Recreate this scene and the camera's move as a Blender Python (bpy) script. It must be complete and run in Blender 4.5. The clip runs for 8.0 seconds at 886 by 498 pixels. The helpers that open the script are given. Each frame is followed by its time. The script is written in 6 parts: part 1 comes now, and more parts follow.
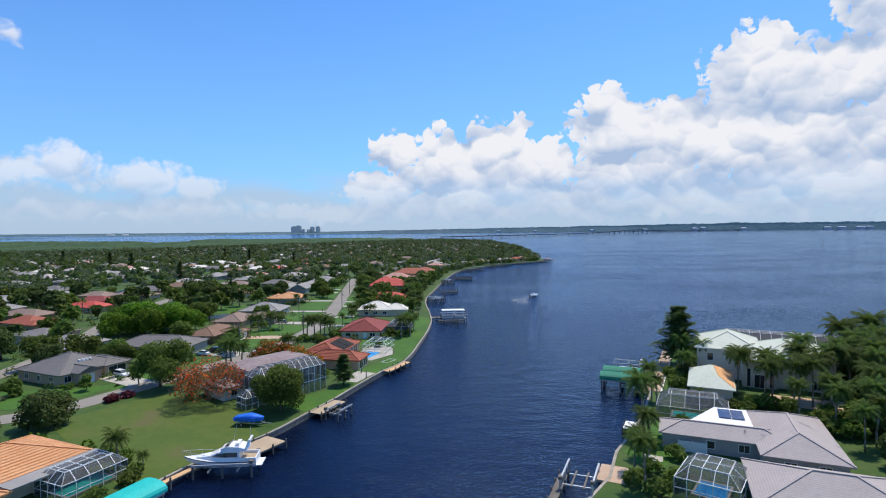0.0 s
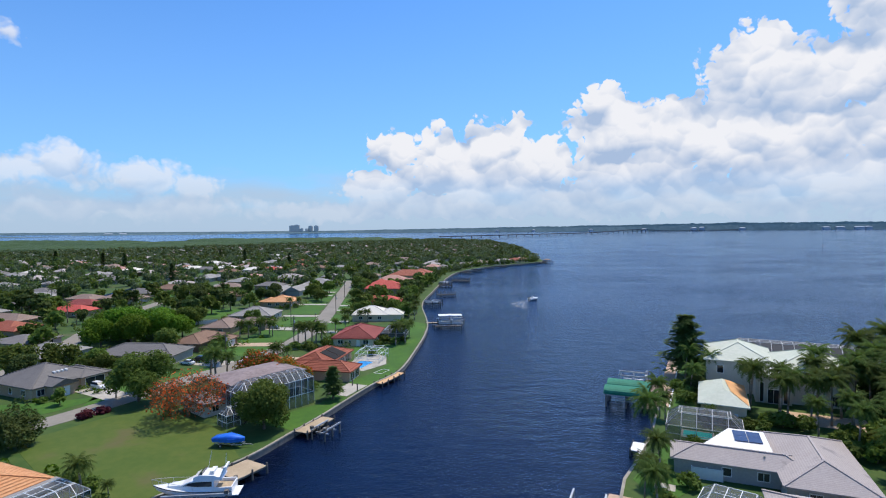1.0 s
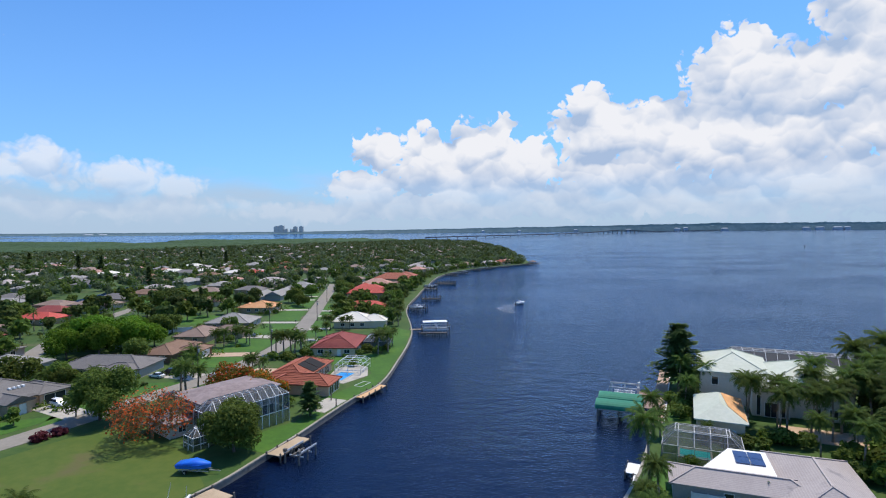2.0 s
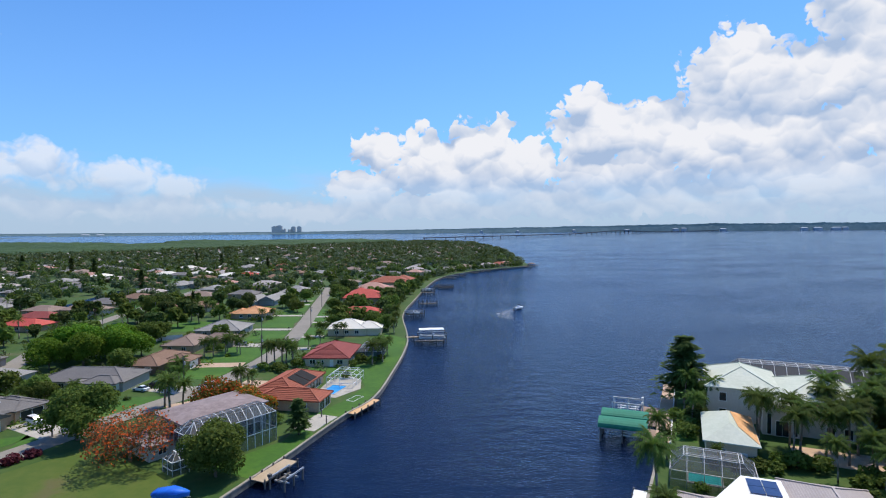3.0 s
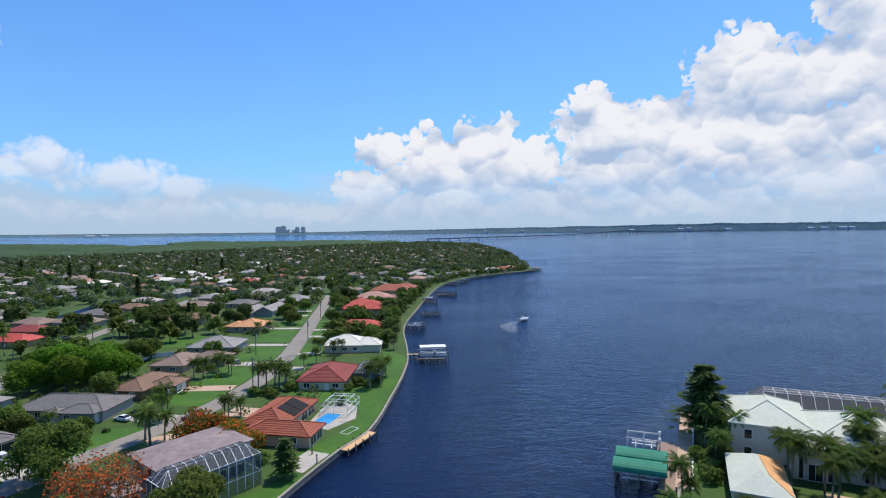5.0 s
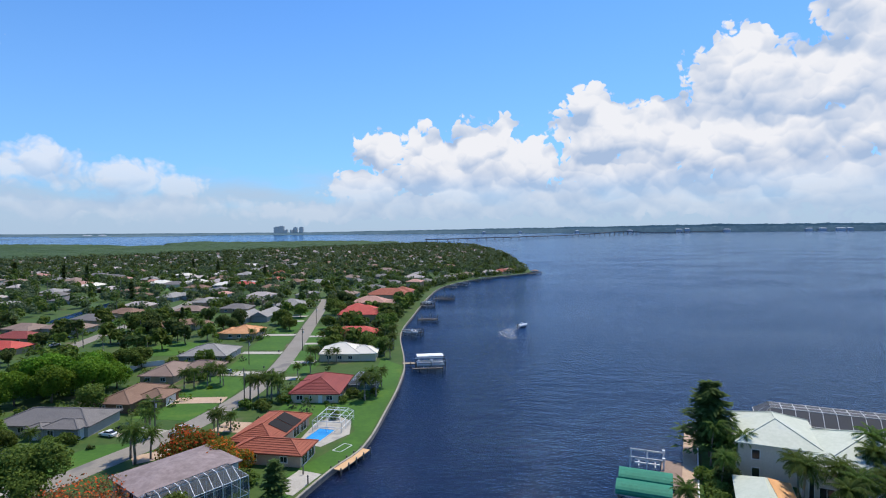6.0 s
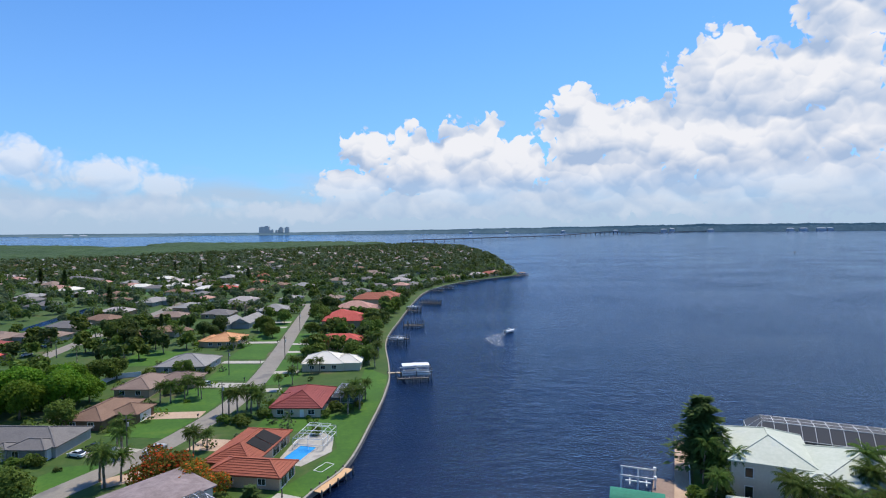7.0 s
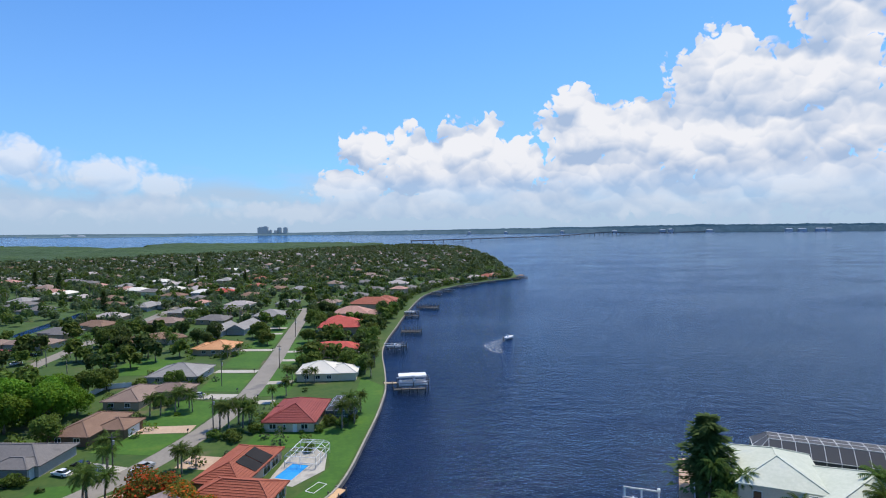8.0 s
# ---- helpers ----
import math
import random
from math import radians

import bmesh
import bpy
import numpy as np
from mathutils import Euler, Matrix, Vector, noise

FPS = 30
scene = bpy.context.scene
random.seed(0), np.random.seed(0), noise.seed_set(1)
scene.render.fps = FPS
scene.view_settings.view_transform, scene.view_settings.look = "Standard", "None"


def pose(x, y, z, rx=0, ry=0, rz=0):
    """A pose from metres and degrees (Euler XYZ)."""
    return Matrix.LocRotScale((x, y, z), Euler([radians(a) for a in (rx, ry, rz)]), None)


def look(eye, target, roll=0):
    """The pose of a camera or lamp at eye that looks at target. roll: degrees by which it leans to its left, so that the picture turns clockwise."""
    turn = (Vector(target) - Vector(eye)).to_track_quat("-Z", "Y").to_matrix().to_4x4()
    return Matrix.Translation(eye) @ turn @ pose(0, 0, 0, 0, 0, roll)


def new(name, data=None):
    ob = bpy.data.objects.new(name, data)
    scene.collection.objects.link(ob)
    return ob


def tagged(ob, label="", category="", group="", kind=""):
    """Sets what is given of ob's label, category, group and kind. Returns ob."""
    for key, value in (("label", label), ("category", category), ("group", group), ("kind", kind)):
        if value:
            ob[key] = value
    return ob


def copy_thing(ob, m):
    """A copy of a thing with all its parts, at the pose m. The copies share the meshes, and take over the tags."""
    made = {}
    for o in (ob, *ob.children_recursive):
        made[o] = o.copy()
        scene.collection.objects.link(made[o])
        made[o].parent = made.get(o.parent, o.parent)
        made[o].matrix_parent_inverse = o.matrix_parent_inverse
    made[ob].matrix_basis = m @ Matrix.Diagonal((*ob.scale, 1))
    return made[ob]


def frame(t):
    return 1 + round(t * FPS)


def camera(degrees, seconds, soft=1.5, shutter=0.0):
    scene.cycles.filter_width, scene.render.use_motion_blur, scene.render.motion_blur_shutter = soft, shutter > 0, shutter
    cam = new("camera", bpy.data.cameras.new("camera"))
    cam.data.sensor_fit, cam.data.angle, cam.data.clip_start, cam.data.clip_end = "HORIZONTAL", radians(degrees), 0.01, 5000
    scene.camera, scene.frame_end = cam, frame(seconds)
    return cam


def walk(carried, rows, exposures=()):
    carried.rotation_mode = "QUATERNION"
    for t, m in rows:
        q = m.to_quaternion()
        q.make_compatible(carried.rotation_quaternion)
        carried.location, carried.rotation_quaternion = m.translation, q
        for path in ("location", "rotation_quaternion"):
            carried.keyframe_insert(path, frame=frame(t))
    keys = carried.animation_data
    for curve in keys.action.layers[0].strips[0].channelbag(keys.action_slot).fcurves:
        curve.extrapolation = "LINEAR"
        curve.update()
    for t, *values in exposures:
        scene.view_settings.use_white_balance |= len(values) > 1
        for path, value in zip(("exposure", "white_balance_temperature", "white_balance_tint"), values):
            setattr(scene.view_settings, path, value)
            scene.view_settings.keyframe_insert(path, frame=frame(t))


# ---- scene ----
cam = camera(78.0, 8.0, soft=1.1)
PATH = [
    (0, (-3.05, 9.264, 39.497), (-3.003, 11.262, 39.421), -0.5),
    (0.5, (-2.604, 12.977, 40.107), (-2.557, 14.975, 40.031), -0.5),
    (1, (-2.107, 16.696, 40.88), (-2.055, 18.694, 40.801), -0.4),
    (1.5, (-1.735, 20.132, 41.494), (-1.646, 22.129, 41.416), -0.5),
    (3, (-0.397, 29.089, 44.177), (-0.288, 31.084, 44.099), -0.4),
    (3.5, (0.072, 31.641, 45.427), (0.175, 33.637, 45.348), -0.5),
    (4, (0.367, 34.133, 46.562), (0.463, 36.129, 46.482), -0.5),
    (4.5, (0.679, 36.501, 47.716), (0.773, 38.498, 47.637), -0.5),
    (6, (1.612, 43.033, 51.185), (1.712, 45.029, 51.106), -0.4),
    (6.5, (1.883, 45.187, 52.44), (2.005, 47.182, 52.36), -0.4),
    (7, (2.206, 47.279, 53.575), (2.354, 49.272, 53.495), -0.4),
    (7.5, (2.604, 49.353, 54.844), (2.755, 51.346, 54.763), -0.4),
    (8, (3.054, 51.413, 56.075), (3.206, 53.406, 55.995), -0.4),
]
walk(cam, [(t, look(eye, target, roll)) for t, eye, target, roll in PATH])

# ---- sky, sun, exposure ----
SUN_EL, SUN_AZ = 64.0, 38.0            # degrees; azimuth from +y towards +x
scene.view_settings.exposure = 0.0
world = bpy.data.worlds.new("sky")
scene.world = world
world.use_nodes = True


def link(nt, a, b):
    nt.links.new(a, b)


def mth(nt, op, a, b=None, c=None, clamp=False):
    n = nt.nodes.new("ShaderNodeMath")
    n.operation, n.use_clamp = op, clamp
    for i, v in enumerate((a, b, c)):
        if v is None:
            continue
        if isinstance(v, (int, float)):
            n.inputs[i].default_value = v
        else:
            link(nt, v, n.inputs[i])
    return n.outputs[0]


def ramp_range(nt, v, a, b, lo=0.0, hi=1.0, smooth=True):
    n = nt.nodes.new("ShaderNodeMapRange")
    n.interpolation_type = "SMOOTHSTEP" if smooth else "LINEAR"
    link(nt, v, n.inputs["Value"])
    for k, x in (("From Min", a), ("From Max", b), ("To Min", lo), ("To Max", hi)):
        n.inputs[k].default_value = x
    return n.outputs[0]


def mixc(nt, f, a, b):
    n = nt.nodes.new("ShaderNodeMix")
    n.data_type = "RGBA"
    ins = [i for i in n.inputs if i.type == "RGBA"]
    fac = n.inputs[0]
    for s, v in ((fac, f), (ins[0], a), (ins[1], b)):
        if isinstance(v, (int, float)):
            s.default_value = v
        elif isinstance(v, tuple):
            s.default_value = (*v, 1)
        else:
            link(nt, v, s)
    return [o for o in n.outputs if o.type == "RGBA"][0]


# cumulus heaps: azimuth, elevation, half width, half height, all in degrees
HEAPS = [
    (32.5, 8.6, 9.5, 5.6), (31.5, 13.9, 4.2, 3.4), (40.2, 17.0, 3.2, 6.0), (38.5, 12.5, 5.0, 4.0),
    (19.2, 9.2, 4.6, 3.4), (17.9, 11.7, 2.6, 2.1), (24.0, 8.6, 5.5, 3.6), (28.0, 8.0, 6.2, 4.4), (21.0, 5.6, 6.6, 2.8),
    (-36.8, 15.6, 1.3, 1.1), (41.0, 8.5, 5.0, 3.2), (-3.6, 8.0, 2.6, 2.3), (1.7, 7.2, 3.0, 2.8), (7.3, 8.0, 4.3, 3.0), (9.3, 10.0, 1.5, 1.3), (12.0, 6.6, 2.8, 2.9),
    (5.8, 4.6, 8.6, 2.3), (-4.8, 4.2, 4.2, 1.8), (-33.2, 5.6, 3.0, 1.9), (-36.5, 4.9, 3.2, 1.6), (-26.6, 4.6, 3.2, 2.0),
    (-22.8, 3.8, 2.8, 1.5), (52.0, 10.0, 10.0, 11.0), (70.0, 7.0, 14.0, 8.0), (-52.0, 4.0, 12.0, 3.0),
    (20.0, 2.6, 17.0, 1.7), (37.0, 3.6, 11.0, 2.8), (3.0, 2.3, 12.0, 1.3), (-28.0, 2.0, 15.0, 1.2), (-10.0, 1.7, 9.0, 1.0),
]


def cloud_group():
    g = bpy.data.node_groups.new("heap_density", "ShaderNodeTree")
    g.interface.new_socket("P", in_out="INPUT", socket_type="NodeSocketVector")
    g.interface.new_socket("D", in_out="OUTPUT", socket_type="NodeSocketFloat")
    g.interface.new_socket("S", in_out="OUTPUT", socket_type="NodeSocketFloat")
    g.interface.new_socket("L", in_out="OUTPUT", socket_type="NodeSocketFloat")
    gi, go = g.nodes.new("NodeGroupInput"), g.nodes.new("NodeGroupOutput")
    p = gi.outputs[0]
    warp = g.nodes.new("ShaderNodeTexNoise")
    warp.inputs["Scale"].default_value, warp.inputs["Detail"].default_value = 0.35, 3.0
    link(g, p, warp.inputs["Vector"])
    sub = g.nodes.new("ShaderNodeVectorMath")
    sub.operation = "MULTIPLY_ADD"
    link(g, warp.outputs["Color"], sub.inputs[0])
    sub.inputs[1].default_value = (2.4, 2.0, 0)
    link(g, p, sub.inputs[2])
    wp = sub.outputs[0]
    low = None
    for az, el, w, h in HEAPS:
        m = g.nodes.new("ShaderNodeMapping")
        m.inputs["Location"].default_value = (-(az + 1.2) / w, -(el + 1.0) / h, 0)
        m.inputs["Scale"].default_value = (1 / w, 1 / h, 0)
        link(g, wp, m.inputs["Vector"])
        ln = g.nodes.new("ShaderNodeVectorMath")
        ln.operation = "LENGTH"
        link(g, m.outputs[0], ln.inputs[0])
        low = ln.outputs["Value"] if low is None else mth(g, "SMOOTH_MIN", low, ln.outputs["Value"], 0.15)
    def cells(scale, detail, smooth):
        v = g.nodes.new("ShaderNodeTexVoronoi")
        v.feature, v.voronoi_dimensions = "SMOOTH_F1", "2D"
        v.inputs["Scale"].default_value, v.inputs["Detail"].default_value = scale, detail
        v.inputs["Roughness"].default_value, v.inputs["Smoothness"].default_value = 0.5, smooth
        link(g, wp, v.inputs["Vector"])
        return v.outputs["Distance"]

    big, small = cells(0.36, 0.0, 0.6), cells(0.95, 2.0, 0.35)
    fb = g.nodes.new("ShaderNodeTexNoise")
    fb.noise_dimensions = "2D"
    fb.inputs["Scale"].default_value, fb.inputs["Detail"].default_value, fb.inputs["Roughness"].default_value = 0.55, 5.0, 0.5
    link(g, p, fb.inputs["Vector"])
    base = mth(g, "SUBTRACT", 1.15, mth(g, "MULTIPLY", low, 0.92))
    soft = mth(g, "MULTIPLY_ADD", mth(g, "SUBTRACT", 0.45, big), 0.55, base)
    d = mth(g, "MULTIPLY_ADD", mth(g, "SUBTRACT", 0.42, small), 0.50, soft)
    d = mth(g, "MULTIPLY_ADD", mth(g, "SUBTRACT", fb.outputs[0], 0.5), 0.38, d)
    link(g, d, go.inputs[0])
    link(g, soft, go.inputs[1])
    # rounded puffs: each cell of the heap is bright above its middle and shaded below
    shade = None
    for scale, gain in ((0.17, 0.12), (0.38, 0.24), (0.85, 0.20)):
        v, dv, sp = g.nodes.new("ShaderNodeTexVoronoi"), g.nodes.new("ShaderNodeVectorMath"), g.nodes.new("ShaderNodeSeparateXYZ")
        v.feature, v.voronoi_dimensions = "SMOOTH_F1", "2D"
        v.inputs["Scale"].default_value, v.inputs["Smoothness"].default_value = scale, 0.42
        link(g, wp, v.inputs["Vector"])
        dv.operation = "SUBTRACT"
        link(g, wp, dv.inputs[0])
        link(g, v.outputs["Position"], dv.inputs[1])
        link(g, dv.outputs[0], sp.inputs[0])
        shade = mth(g, "MULTIPLY_ADD", sp.outputs[1], gain, 0.50 if shade is None else shade)
    shade = mth(g, "MULTIPLY_ADD", mth(g, "SUBTRACT", fb.outputs[0], 0.5), 0.5, shade)
    link(g, shade, go.inputs[2])
    return g


def build_sky():
    nt = world.node_tree
    nt.nodes.clear()
    tc = nt.nodes.new("ShaderNodeTexCoord")
    sep = nt.nodes.new("ShaderNodeSeparateXYZ")
    link(nt, tc.outputs["Generated"], sep.inputs[0])
    x, y, z = sep.outputs
    az = mth(nt, "MULTIPLY", mth(nt, "ARCTAN2", x, y), 57.2958)
    el = mth(nt, "MULTIPLY", mth(nt, "ARCSINE", mth(nt, "MAXIMUM", mth(nt, "MINIMUM", z, 1.0), -1.0)), 57.2958)
    p = nt.nodes.new("ShaderNodeCombineXYZ")
    link(nt, az, p.inputs[0])
    link(nt, el, p.inputs[1])
    grp = cloud_group()

    def density(dx, dy):
        n = nt.nodes.new("ShaderNodeGroup")
        n.node_tree = grp
        a = nt.nodes.new("ShaderNodeVectorMath")
        a.operation = "ADD"
        link(nt, p.outputs[0], a.inputs[0])
        a.inputs[1].default_value = (dx, dy, 0)
        link(nt, a.outputs[0], n.inputs[0])
        return n.outputs

    d0, s0, puff = density(0, 0)
    s2 = density(0.5, 2.6)[1]
    rim = ramp_range(nt, az, -17.0, -5.0, 0.55, 0.12)
    mask = mth(nt, "MULTIPLY", mth(nt, "DIVIDE", d0, rim, clamp=True), ramp_range(nt, s0, -0.08, 0.14))
    mask = mth(nt, "MULTIPLY", mask, ramp_range(nt, el, 0.5, 6.0, 0.4, 1.0))
    mask = mth(nt, "MULTIPLY", mask, ramp_range(nt, az, -17.0, -5.0, 0.75, 1.0))
    wide = mth(nt, "MULTIPLY", mth(nt, "SUBTRACT", s0, s2), 0.50)
    lit = mth(nt, "ADD", mth(nt, "MULTIPLY_ADD", puff, 1.0, 0.0), wide, clamp=True)
    lit = mth(nt, "MULTIPLY", lit, ramp_range(nt, el, 1.5, 8.0, 0.66, 1.0))
    ccol = mixc(nt, lit, (0.40, 0.52, 0.73), (0.87, 0.88, 0.93))
    # the pale band of far cloud along the horizon
    bn = nt.nodes.new("ShaderNodeTexNoise")
    bn.inputs["Scale"].default_value, bn.inputs["Detail"].default_value = 0.28, 6.0
    bm_ = nt.nodes.new("ShaderNodeVectorMath")
    bm_.operation = "MULTIPLY"
    link(nt, p.outputs[0], bm_.inputs[0])
    bm_.inputs[1].default_value = (0.5, 1.8, 1)
    link(nt, bm_.outputs[0], bn.inputs["Vector"])
    reach = mth(nt, "MULTIPLY_ADD", bn.outputs[0], 7.0, 1.2)
    band = mth(nt, "MULTIPLY", ramp_range(nt, mth(nt, "SUBTRACT", reach, el), -1.5, 3.0), 0.85)
    sky = nt.nodes.new("ShaderNodeTexSky")
    sky.sky_type, sky.sun_disc = "NISHITA", False
    sky.sun_elevation, sky.sun_rotation = radians(SUN_EL), radians(SUN_AZ)
    sky.air_density, sky.dust_density, sky.ozone_density = 1.0, 0.6, 2.0
    blue = nt.nodes.new("ShaderNodeVectorMath")
    blue.operation = "MULTIPLY"
    link(nt, sky.outputs[0], blue.inputs[0])
    blue.inputs[1].default_value = (SKY_GAIN * 0.52, SKY_GAIN * 0.98, SKY_GAIN * 1.52)
    pale = mixc(nt, ramp_range(nt, el, 0.0, 30.0, 0.42, 0.0), blue.outputs[0], (0.31, 0.57, 0.95))
    c = mixc(nt, band, pale, (0.46, 0.58, 0.74))
    c = mixc(nt, mask, c, ccol)
    bg = nt.nodes.new("ShaderNodeBackground")
    link(nt, c, bg.inputs["Color"])
    bg.inputs["Strength"].default_value = 1.0
    out = nt.nodes.new("ShaderNodeOutputWorld")
    link(nt, bg.outputs[0], out.inputs[0])


SKY_GAIN = 0.12
build_sky()
sun = new("sun", bpy.data.lights.new("sun", "SUN"))
sun.data.energy, sun.data.angle, sun.data.color = 4.3, radians(0.53), (1.0, 0.90, 0.74)
ce = math.cos(radians(SUN_EL))
SUN_DIR = Vector((ce * math.sin(radians(SUN_AZ)), ce * math.cos(radians(SUN_AZ)), math.sin(radians(SUN_EL))))
sun.matrix_world = look(SUN_DIR * 300, (0, 0, 0))


# ---- materials ----
def material(name, a, b, rough=0.8, fine=3.0, coarse=0.15, bump=0.15, metal=0.0, rnd=0.0, island=0.0, rows=0.0, c=None, spec=0.5, coords="Object", bump_dist=0.1):
    """Two colours mixed by noise at a fine and a coarse scale (per metre), with relief; c: a third, in rare stains."""
    m = bpy.data.materials.new(name)
    m.use_nodes = True
    nt = m.node_tree
    bs = nt.nodes["Principled BSDF"]
    tc = nt.nodes.new("ShaderNodeTexCoord")
    co = tc.outputs[coords]
    if coords == "World":
        co = None
    n1, n2 = nt.nodes.new("ShaderNodeTexNoise"), nt.nodes.new("ShaderNodeTexNoise")
    for n, s, d in ((n1, fine, 5.0), (n2, coarse, 4.0)):
        n.inputs["Scale"].default_value, n.inputs["Detail"].default_value, n.inputs["Roughness"].default_value = s, d, 0.65
        link(nt, co, n.inputs["Vector"])
    f = mth(nt, "ADD", mth(nt, "MULTIPLY", n1.outputs[0], 0.5), mth(nt, "MULTIPLY", n2.outputs[0], 0.5))
    f = ramp_range(nt, f, 0.36, 0.64)
    col = mixc(nt, f, a, b)
    if c:
        col = mixc(nt, ramp_range(nt, n2.outputs[0], 0.56, 0.72), col, c)
    hgt = n1.outputs[0]
    if rows:
        w = nt.nodes.new("ShaderNodeTexWave")
        w.wave_type, w.bands_direction, w.wave_profile = "BANDS", "Z", "SAW"
        w.inputs["Scale"].default_value, w.inputs["Distortion"].default_value = rows, 0.4
        link(nt, co, w.inputs["Vector"])
        col = mixc(nt, mth(nt, "MULTIPLY", w.outputs["Fac"], 0.35), col, tuple(x * 0.45 for x in a))
        hgt = mth(nt, "ADD", hgt, w.outputs["Fac"])
    if rnd or island:
        if rnd:
            oi = nt.nodes.new("ShaderNodeObjectInfo")
            r = oi.outputs["Random"]
        else:
            ge = nt.nodes.new("ShaderNodeNewGeometry")
            r = ge.outputs["Random Per Island"]
        k = rnd or island
        hsv = nt.nodes.new("ShaderNodeHueSaturation")
        link(nt, col, hsv.inputs["Color"])
        link(nt, mth(nt, "MULTIPLY_ADD", r, k * 0.10, 0.5 - k * 0.05), hsv.inputs["Hue"])
        link(nt, mth(nt, "MULTIPLY_ADD", r, k * 0.9, 1.0 - k * 0.4), hsv.inputs["Value"])
        col = hsv.outputs[0]
    link(nt, col, bs.inputs["Base Color"])
    bs.inputs["Roughness"].default_value, bs.inputs["Metallic"].default_value = rough, metal
    bs.inputs["Specular IOR Level"].default_value = spec
    if bump:
        bp = nt.nodes.new("ShaderNodeBump")
        bp.inputs["Strength"].default_value, bp.inputs["Distance"].default_value = bump, bump_dist
        link(nt, hgt, bp.inputs["Height"])
        link(nt, bp.outputs[0], bs.inputs["Normal"])
    return m


def leaf_material(name, a, b, flower=None, amount=0.0):
    m = bpy.data.materials.new(name)
    m.use_nodes = True
    nt = m.node_tree
    bs, out = nt.nodes["Principled BSDF"], nt.nodes["Material Output"]
    ge, oi = nt.nodes.new("ShaderNodeNewGeometry"), nt.nodes.new("ShaderNodeObjectInfo")
    r = ge.outputs["Random Per Island"]
    col = mixc(nt, r, a, b)
    if flower:
        col = mixc(nt, ramp_range(nt, r, 1 - amount - 0.02, 1 - amount + 0.02), col, flower)
    hsv = nt.nodes.new("ShaderNodeHueSaturation")
    link(nt, col, hsv.inputs["Color"])
    link(nt, mth(nt, "MULTIPLY_ADD", oi.outputs["Random"], 0.03, 0.485), hsv.inputs["Hue"])
    link(nt, mth(nt, "MULTIPLY_ADD", oi.outputs["Random"], 0.5, 0.75), hsv.inputs["Value"])
    link(nt, hsv.outputs[0], bs.inputs["Base Color"])
    bs.inputs["Roughness"].default_value, bs.inputs["Specular IOR Level"].default_value = 0.7, 0.15
    tr = nt.nodes.new("ShaderNodeBsdfTranslucent")
    link(nt, hsv.outputs[0], tr.inputs["Color"])
    mx = nt.nodes.new("ShaderNodeMixShader")
    mx.inputs[0].default_value = 0.42
    link(nt, bs.outputs[0], mx.inputs[1])
    link(nt, tr.outputs[0], mx.inputs[2])
    link(nt, mx.outputs[0], out.inputs[0])
    return m


def water_material():
    m = bpy.data.materials.new("river_water")
    m.use_nodes = True
    nt = m.node_tree
    bs = nt.nodes["Principled BSDF"]
    tc = nt.nodes.new("ShaderNodeTexCoord")
    co = tc.outputs["Object"]

    def noise_at(scale, detail, stretch, turn):
        mp = nt.nodes.new("ShaderNodeMapping")
        mp.inputs["Scale"].default_value, mp.inputs["Rotation"].default_value = stretch, (0, 0, radians(turn))
        link(nt, co, mp.inputs["Vector"])
        n = nt.nodes.new("ShaderNodeTexNoise")
        n.inputs["Scale"].default_value, n.inputs["Detail"].default_value, n.inputs["Roughness"].default_value = scale, detail, 0.6
        link(nt, mp.outputs[0], n.inputs["Vector"])
        return n.outputs[0]

    swell = noise_at(0.20, 2.0, (0.75, 1.25, 1), 28)
    chop = noise_at(1.3, 4.0, (0.85, 1.15, 1), -24)
    patch = noise_at(0.012, 3.0, (0.6, 1.3, 1), 25)
    h = mth(nt, "ADD", mth(nt, "MULTIPLY", swell, 0.5), mth(nt, "MULTIPLY", chop, 0.34))
    bp = nt.nodes.new("ShaderNodeBump")
    bp.inputs["Distance"].default_value = 1.0
    link(nt, ramp_range(nt, patch, 0.35, 0.65, 0.55, 1.0), bp.inputs["Strength"])
    link(nt, h, bp.inputs["Height"])
    out = nt.nodes["Material Output"]
    body, gloss, fres, mx = (nt.nodes.new("ShaderNode" + k) for k in ("BsdfDiffuse", "BsdfGlossy", "Fresnel", "MixShader"))
    nt.nodes.remove(bs)
    link(nt, mixc(nt, ramp_range(nt, patch, 0.3, 0.7), (0.0012, 0.0040, 0.019), (0.0018, 0.0058, 0.026)), body.inputs["Color"])
    gloss.inputs["Color"].default_value, gloss.inputs["Roughness"].default_value = (0.60, 0.78, 1.0, 1), 0.08
    fres.inputs["IOR"].default_value = 1.33
    for n in (gloss, fres):
        link(nt, bp.outputs[0], n.inputs["Normal"])
    link(nt, fres.outputs[0], mx.inputs[0])
    link(nt, body.outputs[0], mx.inputs[1])
    link(nt, gloss.outputs[0], mx.inputs[2])
    link(nt, mx.outputs[0], out.inputs[0])
    return m


